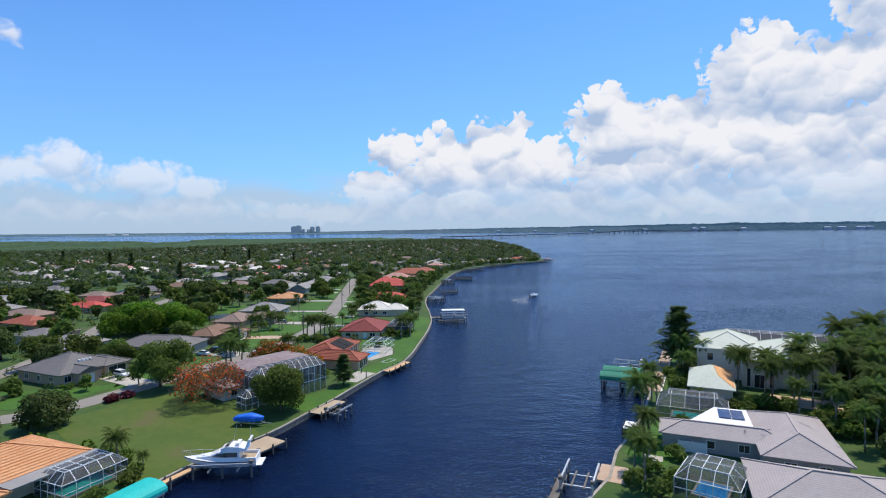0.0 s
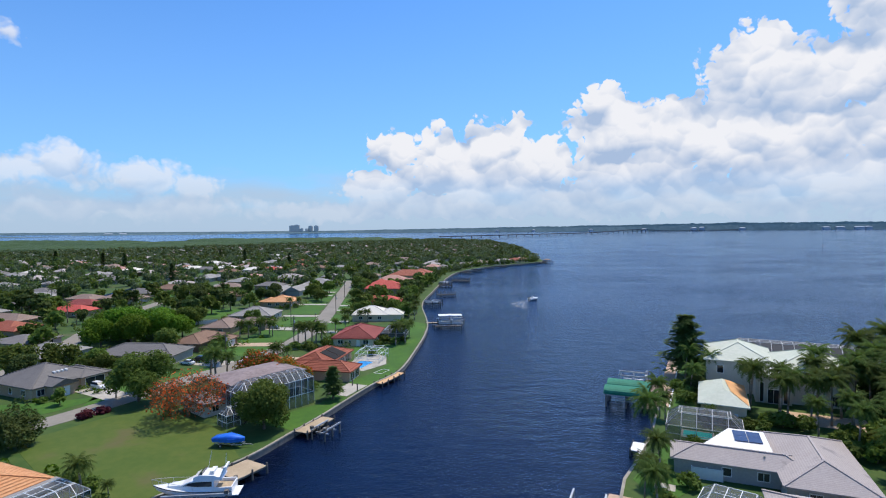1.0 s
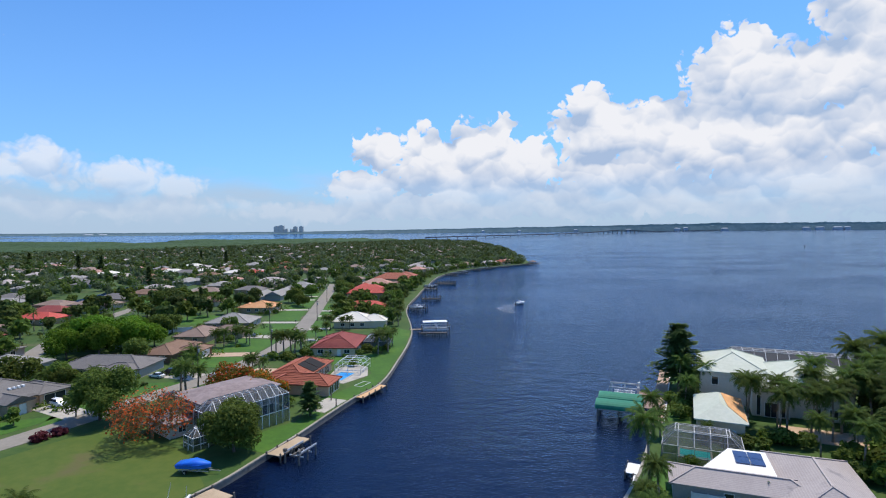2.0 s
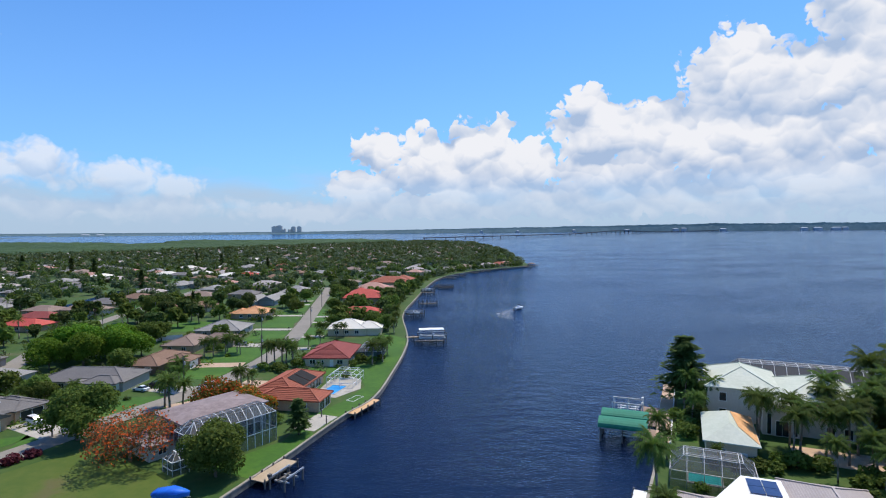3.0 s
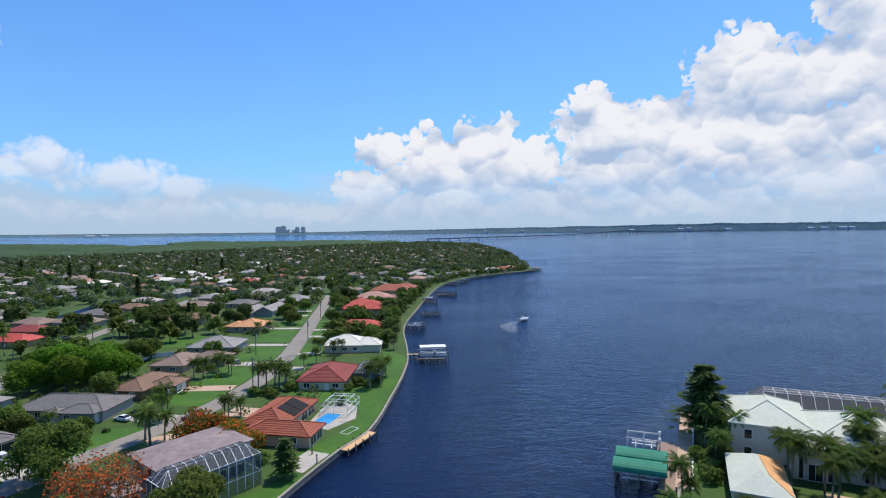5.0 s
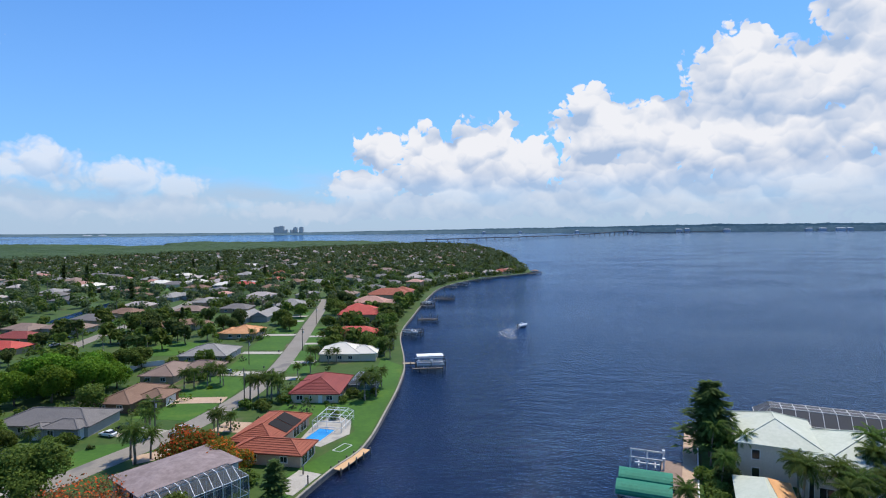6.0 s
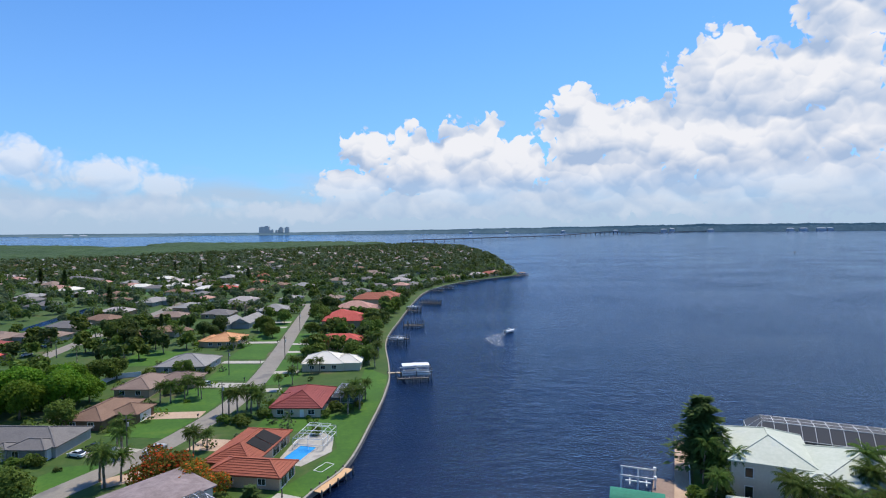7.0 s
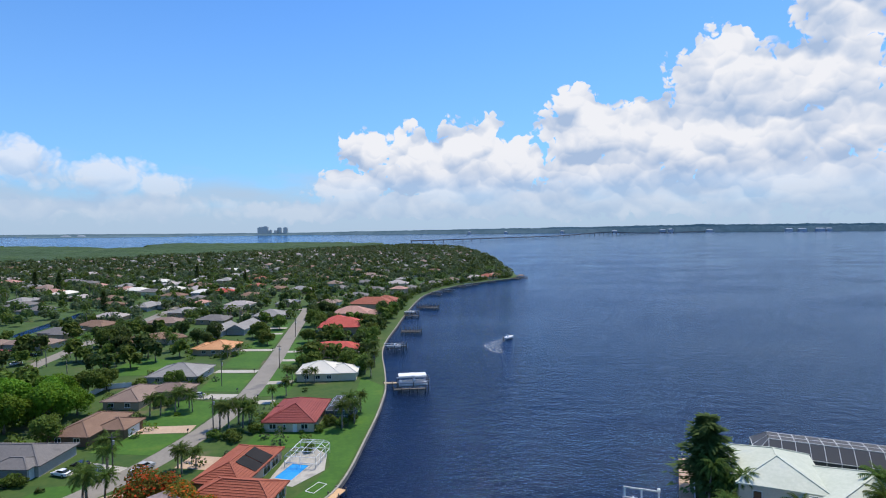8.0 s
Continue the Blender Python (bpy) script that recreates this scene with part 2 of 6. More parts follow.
def screen_material(name, tint, clear):
    m = bpy.data.materials.new(name)
    m.use_nodes = True
    nt = m.node_tree
    bs, out = nt.nodes["Principled BSDF"], nt.nodes["Material Output"]
    bs.inputs["Base Color"].default_value, bs.inputs["Roughness"].default_value = (*tint, 1), 0.7
    tr, mx = nt.nodes.new("ShaderNodeBsdfTransparent"), nt.nodes.new("ShaderNodeMixShader")
    mx.inputs[0].default_value = 1 - clear
    link(nt, tr.outputs[0], mx.inputs[1])
    link(nt, bs.outputs[0], mx.inputs[2])
    link(nt, mx.outputs[0], out.inputs[0])
    return m


def foam_material():
    m = bpy.data.materials.new("wake_foam")
    m.use_nodes = True
    nt = m.node_tree
    bs, out = nt.nodes["Principled BSDF"], nt.nodes["Material Output"]
    bs.inputs["Base Color"].default_value, bs.inputs["Roughness"].default_value = (0.8, 0.85, 0.9, 1), 0.8
    tc, n = nt.nodes.new("ShaderNodeTexCoord"), nt.nodes.new("ShaderNodeTexNoise")
    link(nt, tc.outputs["Object"], n.inputs["Vector"])
    n.inputs["Scale"].default_value, n.inputs["Detail"].default_value = 1.1, 7.0
    tr, mx = nt.nodes.new("ShaderNodeBsdfTransparent"), nt.nodes.new("ShaderNodeMixShader")
    link(nt, ramp_range(nt, n.outputs[0], 0.46, 0.74, 0.0, 0.7), mx.inputs[0])
    link(nt, tr.outputs[0], mx.inputs[1])
    link(nt, bs.outputs[0], mx.inputs[2])
    link(nt, mx.outputs[0], out.inputs[0])
    return m


M = dict(
    water=water_material(), foam=foam_material(),
    grass=material("lawn_grass", (0.026, 0.074, 0.005), (0.056, 0.098, 0.012), 0.9, 0.5, 0.07, 0.4, c=(0.11, 0.095, 0.05)),
    lawn=material("watered_lawn", (0.030, 0.100, 0.003), (0.052, 0.142, 0.005), 0.9, 0.8, 0.09, 0.4, c=(0.078, 0.150, 0.010)),
    dry=material("vacant_lot_grass", (0.052, 0.096, 0.004), (0.080, 0.114, 0.010), 0.9, 0.6, 0.07, 0.4, c=(0.10, 0.098, 0.028)),
    asphalt=material("weathered_asphalt", (0.215, 0.195, 0.165), (0.275, 0.25, 0.215), 0.9, 2.0, 0.08, 0.1, c=(0.16, 0.15, 0.14)),
    concrete=material("pale_concrete", (0.36, 0.335, 0.285), (0.47, 0.44, 0.385), 0.85, 1.5, 0.2, 0.1, c=(0.30, 0.28, 0.25)),
    pavers=material("tan_pavers", (0.42, 0.29, 0.20), (0.52, 0.38, 0.27), 0.85, 3.0, 0.3, 0.1),
    seacap=material("seawall_cap", (0.24, 0.215, 0.175), (0.36, 0.33, 0.275), 0.85, 1.0, 0.15, 0.2),
    seawall=material("seawall_concrete", (0.13, 0.12, 0.10), (0.22, 0.20, 0.17), 0.85, 1.0, 0.15, 0.2, c=(0.08, 0.075, 0.055)),
    deck=material("dock_timber", (0.36, 0.27, 0.17), (0.48, 0.37, 0.25), 0.8, 4.0, 0.3, 0.2),
    newdeck=material("new_dock_timber", (0.55, 0.32, 0.15), (0.66, 0.42, 0.22), 0.8, 4.0, 0.3, 0.2),
    oldwood=material("grey_weathered_timber", (0.10, 0.085, 0.07), (0.17, 0.15, 0.125), 0.85, 4.0, 0.4, 0.2),
    white=material("white_paint", (0.74, 0.74, 0.72), (0.82, 0.82, 0.80), 0.5, 2.0, 0.2, 0.03),
    gel=material("white_gelcoat", (0.78, 0.78, 0.78), (0.84, 0.84, 0.84), 0.18, 1.0, 0.1, 0.0),
    alu=material("white_aluminium", (0.70, 0.72, 0.72), (0.80, 0.81, 0.81), 0.4, 2.0, 0.2, 0.0),
    steel=material("galvanised_steel", (0.45, 0.46, 0.47), (0.58, 0.59, 0.60), 0.45, 2.0, 0.3, 0.0, metal=0.7),
    cream=material("cream_stucco", (0.62, 0.50, 0.34), (0.70, 0.57, 0.41), 0.9, 3.0, 0.2, 0.1),
    pinkst=material("pale_pink_stucco", (0.50, 0.34, 0.22), (0.58, 0.41, 0.28), 0.9, 3.0, 0.2, 0.1),
    greyst=material("grey_stucco", (0.36, 0.34, 0.32), (0.44, 0.42, 0.40), 0.9, 3.0, 0.2, 0.1),
    tanst=material("tan_stucco", (0.40, 0.28, 0.18), (0.48, 0.35, 0.23), 0.9, 3.0, 0.2, 0.1),
    whitest=material("white_stucco", (0.58, 0.54, 0.47), (0.66, 0.62, 0.54), 0.9, 2.0, 0.2, 0.08),
    bluest=material("pale_blue_stucco", (0.40, 0.48, 0.55), (0.48, 0.56, 0.62), 0.9, 2.0, 0.2, 0.08),
    brown_wall=material("brown_stucco", (0.17, 0.10, 0.055), (0.23, 0.14, 0.08), 0.9, 2.0, 0.2, 0.1),
    r_red=material("red_clay_tile", (0.31, 0.078, 0.04), (0.41, 0.115, 0.06), 0.75, 2.5, 0.25, 0.6, rows=2.2, c=(0.30, 0.07, 0.04)),
    r_dkred=material("dark_red_tile", (0.25, 0.045, 0.04), (0.33, 0.07, 0.055), 0.75, 2.5, 0.25, 0.6, rows=2.2),
    r_bred=material("bright_red_tile", (0.50, 0.06, 0.045), (0.60, 0.10, 0.07), 0.75, 2.5, 0.25, 0.5, rows=2.2),
    r_orange=material("orange_clay_tile", (0.60, 0.27, 0.11), (0.72, 0.38, 0.18), 0.75, 2.5, 0.25, 0.6, rows=1.25),
    r_pink=material("faded_pink_tile", (0.44, 0.22, 0.17), (0.54, 0.30, 0.23), 0.75, 2.5, 0.25, 0.5, rows=2.2),
    r_grey=material("grey_shingle", (0.155, 0.145, 0.14), (0.215, 0.20, 0.19), 0.85, 3.0, 0.2, 0.4, rows=2.6, c=(0.12, 0.115, 0.11)),
    r_lgrey=material("light_grey_shingle", (0.265, 0.255, 0.24), (0.345, 0.33, 0.315), 0.85, 3.0, 0.2, 0.4, rows=2.6),
    r_pgrey=material("pinkish_grey_shingle", (0.40, 0.35, 0.33), (0.48, 0.425, 0.405), 0.85, 3.0, 0.2, 0.4, rows=2.6, c=(0.26, 0.24, 0.24)),
    r_mauve=material("mauve_roof_coating", (0.20, 0.155, 0.15), (0.31, 0.25, 0.245), 0.9, 0.9, 0.16, 0.2, c=(0.115, 0.085, 0.085)),
    r_brown=material("brown_shingle", (0.20, 0.115, 0.075), (0.27, 0.165, 0.11), 0.85, 3.0, 0.2, 0.4, rows=2.6),
    r_tan=material("tan_brown_shingle", (0.24, 0.165, 0.13), (0.31, 0.225, 0.18), 0.85, 3.0, 0.2, 0.4, rows=2.6),
    r_white=material("white_tile_roof", (0.72, 0.68, 0.58), (0.80, 0.76, 0.66), 0.7, 2.5, 0.2, 0.3, rows=2.2),
    r_mint=material("pale_greenish_white_roof", (0.48, 0.52, 0.42), (0.57, 0.60, 0.50), 0.7, 1.5, 0.15, 0.2, c=(0.45, 0.50, 0.46)),
    plywood=material("bare_orange_plywood", (0.66, 0.33, 0.13), (0.76, 0.43, 0.20), 0.8, 2.0, 0.3, 0.1),
    soffit=material("soffit_board", (0.5, 0.48, 0.44), (0.58, 0.56, 0.52), 0.8, 2.0, 0.2, 0.0),
    glass=material("dark_window_glass", (0.02, 0.025, 0.03), (0.035, 0.04, 0.05), 0.06, 0.5, 0.1, 0.0),
    solar=material("solar_panel_glass", (0.02, 0.035, 0.10), (0.035, 0.055, 0.14), 0.12, 1.0, 0.2, 0.0),
    blackpanel=material("black_pool_heating_mat", (0.010, 0.009, 0.009), (0.018, 0.016, 0.016), 0.95, 4.0, 0.4, 0.1),
    screen=screen_material("insect_screen", (0.10, 0.11, 0.12), 0.55),
    darkscreen=screen_material("dense_dark_screen", (0.075, 0.08, 0.09), 0.14),
    pool=material("pool_water", (0.02, 0.26, 0.62), (0.04, 0.34, 0.74), 0.08, 1.2, 0.2, 0.1),
    teal=material("teal_canvas", (0.0, 0.42, 0.38), (0.01, 0.50, 0.45), 0.7, 1.5, 0.3, 0.1),
    green=material("green_canvas", (0.0, 0.155, 0.09), (0.008, 0.20, 0.12), 0.75, 1.5, 0.3, 0.1),
    bluecover=material("blue_boat_cover", (0.0, 0.11, 0.62), (0.01, 0.17, 0.75), 0.6, 1.5, 0.4, 0.3),
    black=material("black_rubber", (0.012, 0.012, 0.012), (0.025, 0.025, 0.025), 0.8, 4.0, 0.5, 0.0),
    carwhite=material("white_car_paint", (0.75, 0.76, 0.77), (0.80, 0.80, 0.81), 0.15, 1.0, 0.2, 0.0),
    carsilver=material("silver_car_paint", (0.38, 0.38, 0.38), (0.44, 0.44, 0.44), 0.3, 1.0, 0.2, 0.0),
    cardark=material("dark_car_paint", (0.02, 0.02, 0.025), (0.03, 0.03, 0.035), 0.15, 1.0, 0.2, 0.0),
    bark=material("tree_bark", (0.13, 0.10, 0.075), (0.20, 0.16, 0.12), 0.9, 3.0, 0.5, 0.4),
    palmbark=material("grey_palm_bark", (0.24, 0.21, 0.17), (0.33, 0.29, 0.24), 0.9, 3.0, 0.5, 0.4, rows=2.5),
    leaf=leaf_material("broad_leaves", (0.078, 0.128, 0.022), (0.145, 0.205, 0.036)),
    leafdark=leaf_material("dark_leaves", (0.060, 0.098, 0.026), (0.110, 0.152, 0.040)),
    leaflight=leaf_material("bright_leaves", (0.085, 0.180, 0.012), (0.150, 0.260, 0.022)),
    flame=leaf_material("flame_tree_leaves", (0.12, 0.085, 0.035), (0.20, 0.13, 0.06), (0.60, 0.09, 0.03), 0.36),
    flame2=leaf_material("flame_tree_green_leaves", (0.13, 0.14, 0.016), (0.24, 0.19, 0.025), (0.66, 0.15, 0.02), 0.24),
    palm=leaf_material("palm_fronds", (0.050, 0.098, 0.018), (0.120, 0.170, 0.034)),
    # paled and greyed: aerial haze over far trees put into the leaf colour
    leafpale=leaf_material("greyish_green_hazed_leaves", (0.075, 0.105, 0.050), (0.125, 0.155, 0.078)),
    maroon=leaf_material("maroon_shrub_leaves", (0.10, 0.02, 0.03), (0.16, 0.04, 0.05)),
    mangrove=material("mangrove_canopy", (0.020, 0.052, 0.012), (0.042, 0.088, 0.022), 0.95, 0.12, 0.006, 1.0, bump_dist=3.0, c=(0.05, 0.085, 0.022)),
    # distance haze is mixed into the shore's blue-grey base colour
    farwood=material("far_wooded_shore_hazed", (0.045, 0.085, 0.10), (0.10, 0.15, 0.165), 1.0, 0.03, 0.004, 0.0),
    fartower=material("far_tower_concrete_hazed", (0.26, 0.27, 0.28), (0.34, 0.35, 0.36), 0.9, 0.05, 0.01, 0.0),
    farwhite=material("far_pale_wall", (0.36, 0.40, 0.44), (0.46, 0.50, 0.53), 0.9, 0.05, 0.01, 0.0),
    # concrete darkened in colour for the shade on the deck's near side
    bridge=material("bridge_concrete_shaded", (0.05, 0.06, 0.075), (0.08, 0.09, 0.11), 0.9, 0.3, 0.02, 0.0),
)
for key, haze_glow in (("farwood", (0.025, 0.05, 0.075)), ("fartower", (0.045, 0.07, 0.10))):  # faint emission stands in for distance haze over the plain backdrop
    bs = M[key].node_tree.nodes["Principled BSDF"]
    bs.inputs["Emission Color"].default_value, bs.inputs["Emission Strength"].default_value = (*haze_glow, 1), 1.0


# ---- building helpers ----
class Geo:
    """Collects faces in metres and turns them into one mesh object."""

    def __init__(self):
        self.v, self.f = [], []

    def face(self, *pts):
        i = len(self.v)
        self.v += [tuple(p) for p in pts]
        self.f.append(tuple(range(i, i + len(pts))))
        return self

    def solid(self, bottom, top):
        """A prism between two rings with as many corners each, counter-clockwise from above."""
        n, i = len(bottom), len(self.v)
        self.v += [tuple(p) for p in bottom] + [tuple(p) for p in top]
        self.f += [tuple(range(i + n - 1, i - 1, -1)), tuple(range(i + n, i + 2 * n))]
        self.f += [(i + k, i + (k + 1) % n, i + n + (k + 1) % n, i + n + k) for k in range(n)]
        return self

    def box(self, x0, y0, z0, x1, y1, z1):
        r = lambda z: [(x0, y0, z), (x1, y0, z), (x1, y1, z), (x0, y1, z)]
        return self.solid(r(z0), r(z1))

    def beam(self, p, q, w, h=None):
        p, q = Vector(p), Vector(q)
        d = (q - p).normalized()
        s = d.cross(Vector((0, 0, 1)))
        s = s.normalized() if s.length > 1e-4 else Vector((1, 0, 0))
        u = s.cross(d)
        s, u = s * w / 2, u * (h or w) / 2
        r = lambda c: [c - s - u, c - s + u, c + s + u, c + s - u]
        return self.solid(r(p), r(q))

    def tube(self, p, q, r0, r1=None, n=7):
        p, q = Vector(p), Vector(q)
        d = (q - p).normalized()
        s = d.cross(Vector((0, 0, 1)))
        s = s.normalized() if s.length > 1e-3 else Vector((1, 0, 0))
        u = d.cross(s)
        ring = lambda c, r: [c + (s * math.cos(a) + u * math.sin(a)) * r for a in [k * math.tau / n for k in range(n)]]
        return self.solid(ring(p, r0), ring(q, r0 if r1 is None else r1))

    def mesh(self, name, mat, smooth=False):
        me = bpy.data.meshes.new(name)
        me.from_pydata(self.v, [], self.f)
        me.materials.append(mat)
        if smooth:
            me.polygons.foreach_set("use_smooth", [True] * len(me.polygons))
        me.update()
        return me


def part(name, geo, mat, parent, label="", smooth=False):
    ob = new(name, geo.mesh(name, mat, smooth))
    ob.parent = parent
    return tagged(ob, label)


def thing(name, label, category, m, group=""):
    ob = new(name)
    ob.empty_display_size = 0.5
    ob.matrix_basis = m
    return tagged(ob, label, category, group)


def setting(name, geo, mat, label, category, smooth=False, kind="structure"):
    return tagged(new(name, geo.mesh(name, mat, smooth)), label, category, kind=kind)


G = 1.2  # height of the land over the water


def left_of(pts, d):
    """The line pts moved d metres to its left."""
    out = []
    for i, p in enumerate(pts):
        a, b = Vector(pts[max(0, i - 1)]), Vector(pts[min(len(pts) - 1, i + 1)])
        t = (b - a).normalized()
        out.append((p[0] - t.y * d, p[1] + t.x * d))
    return out


def strip(geo, pts, a, b, z0, z1):
    """A band along pts between the offsets a and b to the left, from height z0 to z1."""
    l, r = left_of(pts, max(a, b)), left_of(pts, min(a, b))
    for i in range(len(pts) - 1):
        ring = [r[i], r[i + 1], l[i + 1], l[i]]
        geo.solid([(*p, z0) for p in ring], [(*p, z1) for p in ring])
    return geo


def smooth_line(pts, n=4):
    out = []
    for i in range(len(pts) - 1):
        p0, p1, p2, p3 = (Vector(pts[min(max(i + k, 0), len(pts) - 1)]) for k in (-1, 0, 1, 2))
        for j in range(n):
            t = j / n
            out.append(tuple(0.5 * (2 * p1 + (p2 - p0) * t + (2 * p0 - 5 * p1 + 4 * p2 - p3) * t * t + (3 * p1 - p0 - 3 * p2 + p3) * t ** 3)))
    return out + [tuple(pts[-1])]


# ---- water and land ----
setting("water", Geo().face((-6000, -600, 0), (6000, -600, 0), (6000, 4960, 0), (-6000, 4960, 0)), M["water"], "dark blue rippled river water", "water")

SHORE = [(-95, -300), (-76, -20), (-60, 40), (-48, 82), (-43, 97), (-34, 111), (-29.3, 121.8), (-25, 132), (-21.2, 142.5), (-16.2, 155.5), (-11.5, 164.5),
         (-9, 175), (-7, 190), (-4.5, 210), (-3, 228), (-2.7, 240), (-3.6, 260), (-5.6, 291), (-4.4, 318), (-0.4, 350), (4.6, 391), (12, 444), (22.7, 496),
         (47, 547), (79, 586), (118, 622), (130, 640)]
BACK = [(137, 700), (143, 768), (158, 900), (166, 1004), (172, 1209), (160, 1470), (86, 1650), (-15, 1790), (-108, 1840), (-239, 1960), (-364, 1960), (-510, 1890),
        (-718, 2010), (-816, 1985), (-780, 1760), (-697, 1580), (-787, 1590), (-893, 1650), (-1091, 1790), (-1209, 1820), (-2200, 1940), (-3600, 1800), (-3600, -300)]
shore = smooth_line(SHORE, 3)
land = Geo()
ring = shore + BACK
land.solid([(*p, -1.0) for p in ring], [(*p, G) for p in ring])
setting("ground_left_bank", land, M["grass"], "flat grassy residential land behind a seawall", "ground")
RIGHT = [(-30, -300), (-8, 20), (8, 62), (17, 82), (24, 91), (28.2, 100.3), (35.5, 111), (41.4, 121.4), (47.6, 133.5), (67.8, 172.5)]
RBACK = [(80, 176), (112, 168), (160, 158), (260, 120), (420, 40), (420, -300)]
land = Geo()
ring = (RIGHT + RBACK)[::-1]
land.solid([(*p, -1.0) for p in ring], [(*p, G) for p in ring])
setting("ground_right_bank", land, M["grass"], "flat grassy waterfront land behind a seawall", "ground")
setting("seawall_left", strip(Geo(), shore, -0.05, 0.3, -1.0, G - 0.12), M["seawall"], "dark stained concrete seawall", "seawall")
setting("seawall_cap_left", strip(Geo(), shore, -0.12, 0.36, G - 0.12, G + 0.1), M["seacap"], "pale flat concrete cap of a seawall", "seawall")
setting("seawall_right", strip(strip(Geo(), RIGHT, -0.3, 0.05, -1.0, G - 0.12), [RIGHT[-1]] + RBACK[:4], -0.4, 0.05, -1.0, G - 0.115), M["seawall"], "dark stained concrete seawall", "seawall")
setting("seawall_cap_right", strip(strip(Geo(), RIGHT, -0.36, 0.12, G - 0.12, G + 0.1), [RIGHT[-1]] + RBACK[:4], -0.45, 0.12, G - 0.12, G + 0.115), M["seacap"], "pale weathered concrete seawall cap", "seawall")

STREET = smooth_line([(-190, 117), (-130, 116), (-106, 117), (-94, 120), (-84, 126.5), (-76, 140), (-66.5, 160), (-57.5, 178), (-51.5, 198), (-48.4, 218), (-47.8, 240), (-49.5, 275), (-53.5, 330), (-58.5, 400), (-61, 428)], 4)
setting("road", strip(Geo(), STREET, -3.3, 3.3, G - 0.2, G + 0.05), M["asphalt"], "sun-bleached grey asphalt residential street", "road")
STREET2 = smooth_line([(-118, 118), (-119, 160), (-124, 195), (-136, 235), (-144, 272), (-147, 305), (-149, 345), (-152, 420), (-160, 560)], 4)
setting("side_road", strip(Geo(), STREET2, -3.2, 3.2, G - 0.2, G + 0.045), M["asphalt"], "sun-bleached grey asphalt side street", "road")
setting("cross_road", strip(Geo(), [(-149, 400), (-100, 404), (-61, 428)], -3.0, 3.0, G - 0.2, G + 0.04), M["asphalt"], "sun-bleached grey asphalt cross street", "road")


def slab(name, pts, mat, label, z=0.03, category="lawn"):
    return setting(name, Geo().solid([(*p, G - 0.3) for p in pts], [(*p, G + z) for p in pts]), mat, label, category)


def quad(x, y, w, d, turn):
    c, s = math.cos(radians(turn)), math.sin(radians(turn))
    return [(x + c * a * w / 2 - s * b * d / 2, y + s * a * w / 2 + c * b * d / 2) for a, b in ((-1, -1), (1, -1), (1, 1), (-1, 1))]


# ---- houses ----
FOOT = []  # x, y and clearance of each house


def hip(geo, cx, cy, w, d, z, pitch, over=0.6, thick=0.22, gable=""):
    """A hipped roof over a w x d block; gable: 'x' or 'y' makes the two ends along that axis upright. Returns ridge ends and height."""
    a, b = w / 2 + over, d / 2 + over
    run = min(a, b)
    h = run * pitch
    if a >= b:
        k = a if "x" in gable else a - run
        r0, r1 = (cx - k, cy), (cx + k, cy)
    else:
        k = b if "y" in gable else b - run
        r0, r1 = (cx, cy - k), (cx, cy + k)
    c = [(cx - a, cy - b), (cx + a, cy - b), (cx + a, cy + b), (cx - a, cy + b)]
    lo, hi = [(*p, z - thick) for p in c], [(*p, z) for p in c]
    t0, t1 = (*r0, z + h), (*r1, z + h)
    geo.face(*lo[::-1])
    for i in range(4):
        geo.face(lo[i], lo[(i + 1) % 4], hi[(i + 1) % 4], hi[i])
    if a >= b:
        geo.face(hi[0], hi[1], t1, t0), geo.face(hi[2], hi[3], t0, t1), geo.face(hi[1], hi[2], t1), geo.face(hi[3], hi[0], t0)
    else:
        geo.face(hi[1], hi[2], t1, t0), geo.face(hi[3], hi[0], t0, t1), geo.face(hi[0], hi[1], t0), geo.face(hi[2], hi[3], t1)
    ends = [(hi[0], t0), (hi[1], t1 if a >= b else t0), (hi[2], t1), (hi[3], t0 if a >= b else t1), (t0, t1)]
    return ends


def window(parent, x, y, z, w, h, side, door=False):
    """A framed window or door on an upright wall; side: the way it faces, one of '-y', '+y', '-x', '+x'."""
    fr, pn = Geo(), Geo()
    t = 0.12

    def bx(g, u0, u1, z0, z1, o0, o1):
        if side[1] == "y":
            s = -1 if side[0] == "-" else 1
            ya, yb = sorted((y + s * o0, y + s * o1))
            g.box(x + u0, ya, z0, x + u1, yb, z1)
        else:
            s = -1 if side[0] == "-" else 1
            xa, xb = sorted((x + s * o0, x + s * o1))
            g.box(xa, y + u0, z0, xb, y + u1, z1)

    bx(fr, -w / 2 - t, w / 2 + t, z + h, z + h + t, -0.05, 0.07)
    bx(fr, -w / 2 - t, w / 2 + t, z - t, z, -0.05, 0.10)
    bx(fr, -w / 2 - t, -w / 2, z, z + h, -0.05, 0.07)
    bx(fr, w / 2, w / 2 + t, z, z + h, -0.05, 0.07)
    if w > 1.3:
        bx(fr, -0.04, 0.04, z, z + h, -0.05, 0.06)
    bx(pn, -w / 2, w / 2, z, z + h, -0.05, 0.025)
    wn = part("door" if door else "window", fr, M["white"], parent)
    part("pane", pn, M["white"] if door else M["glass"], wn)
    return wn


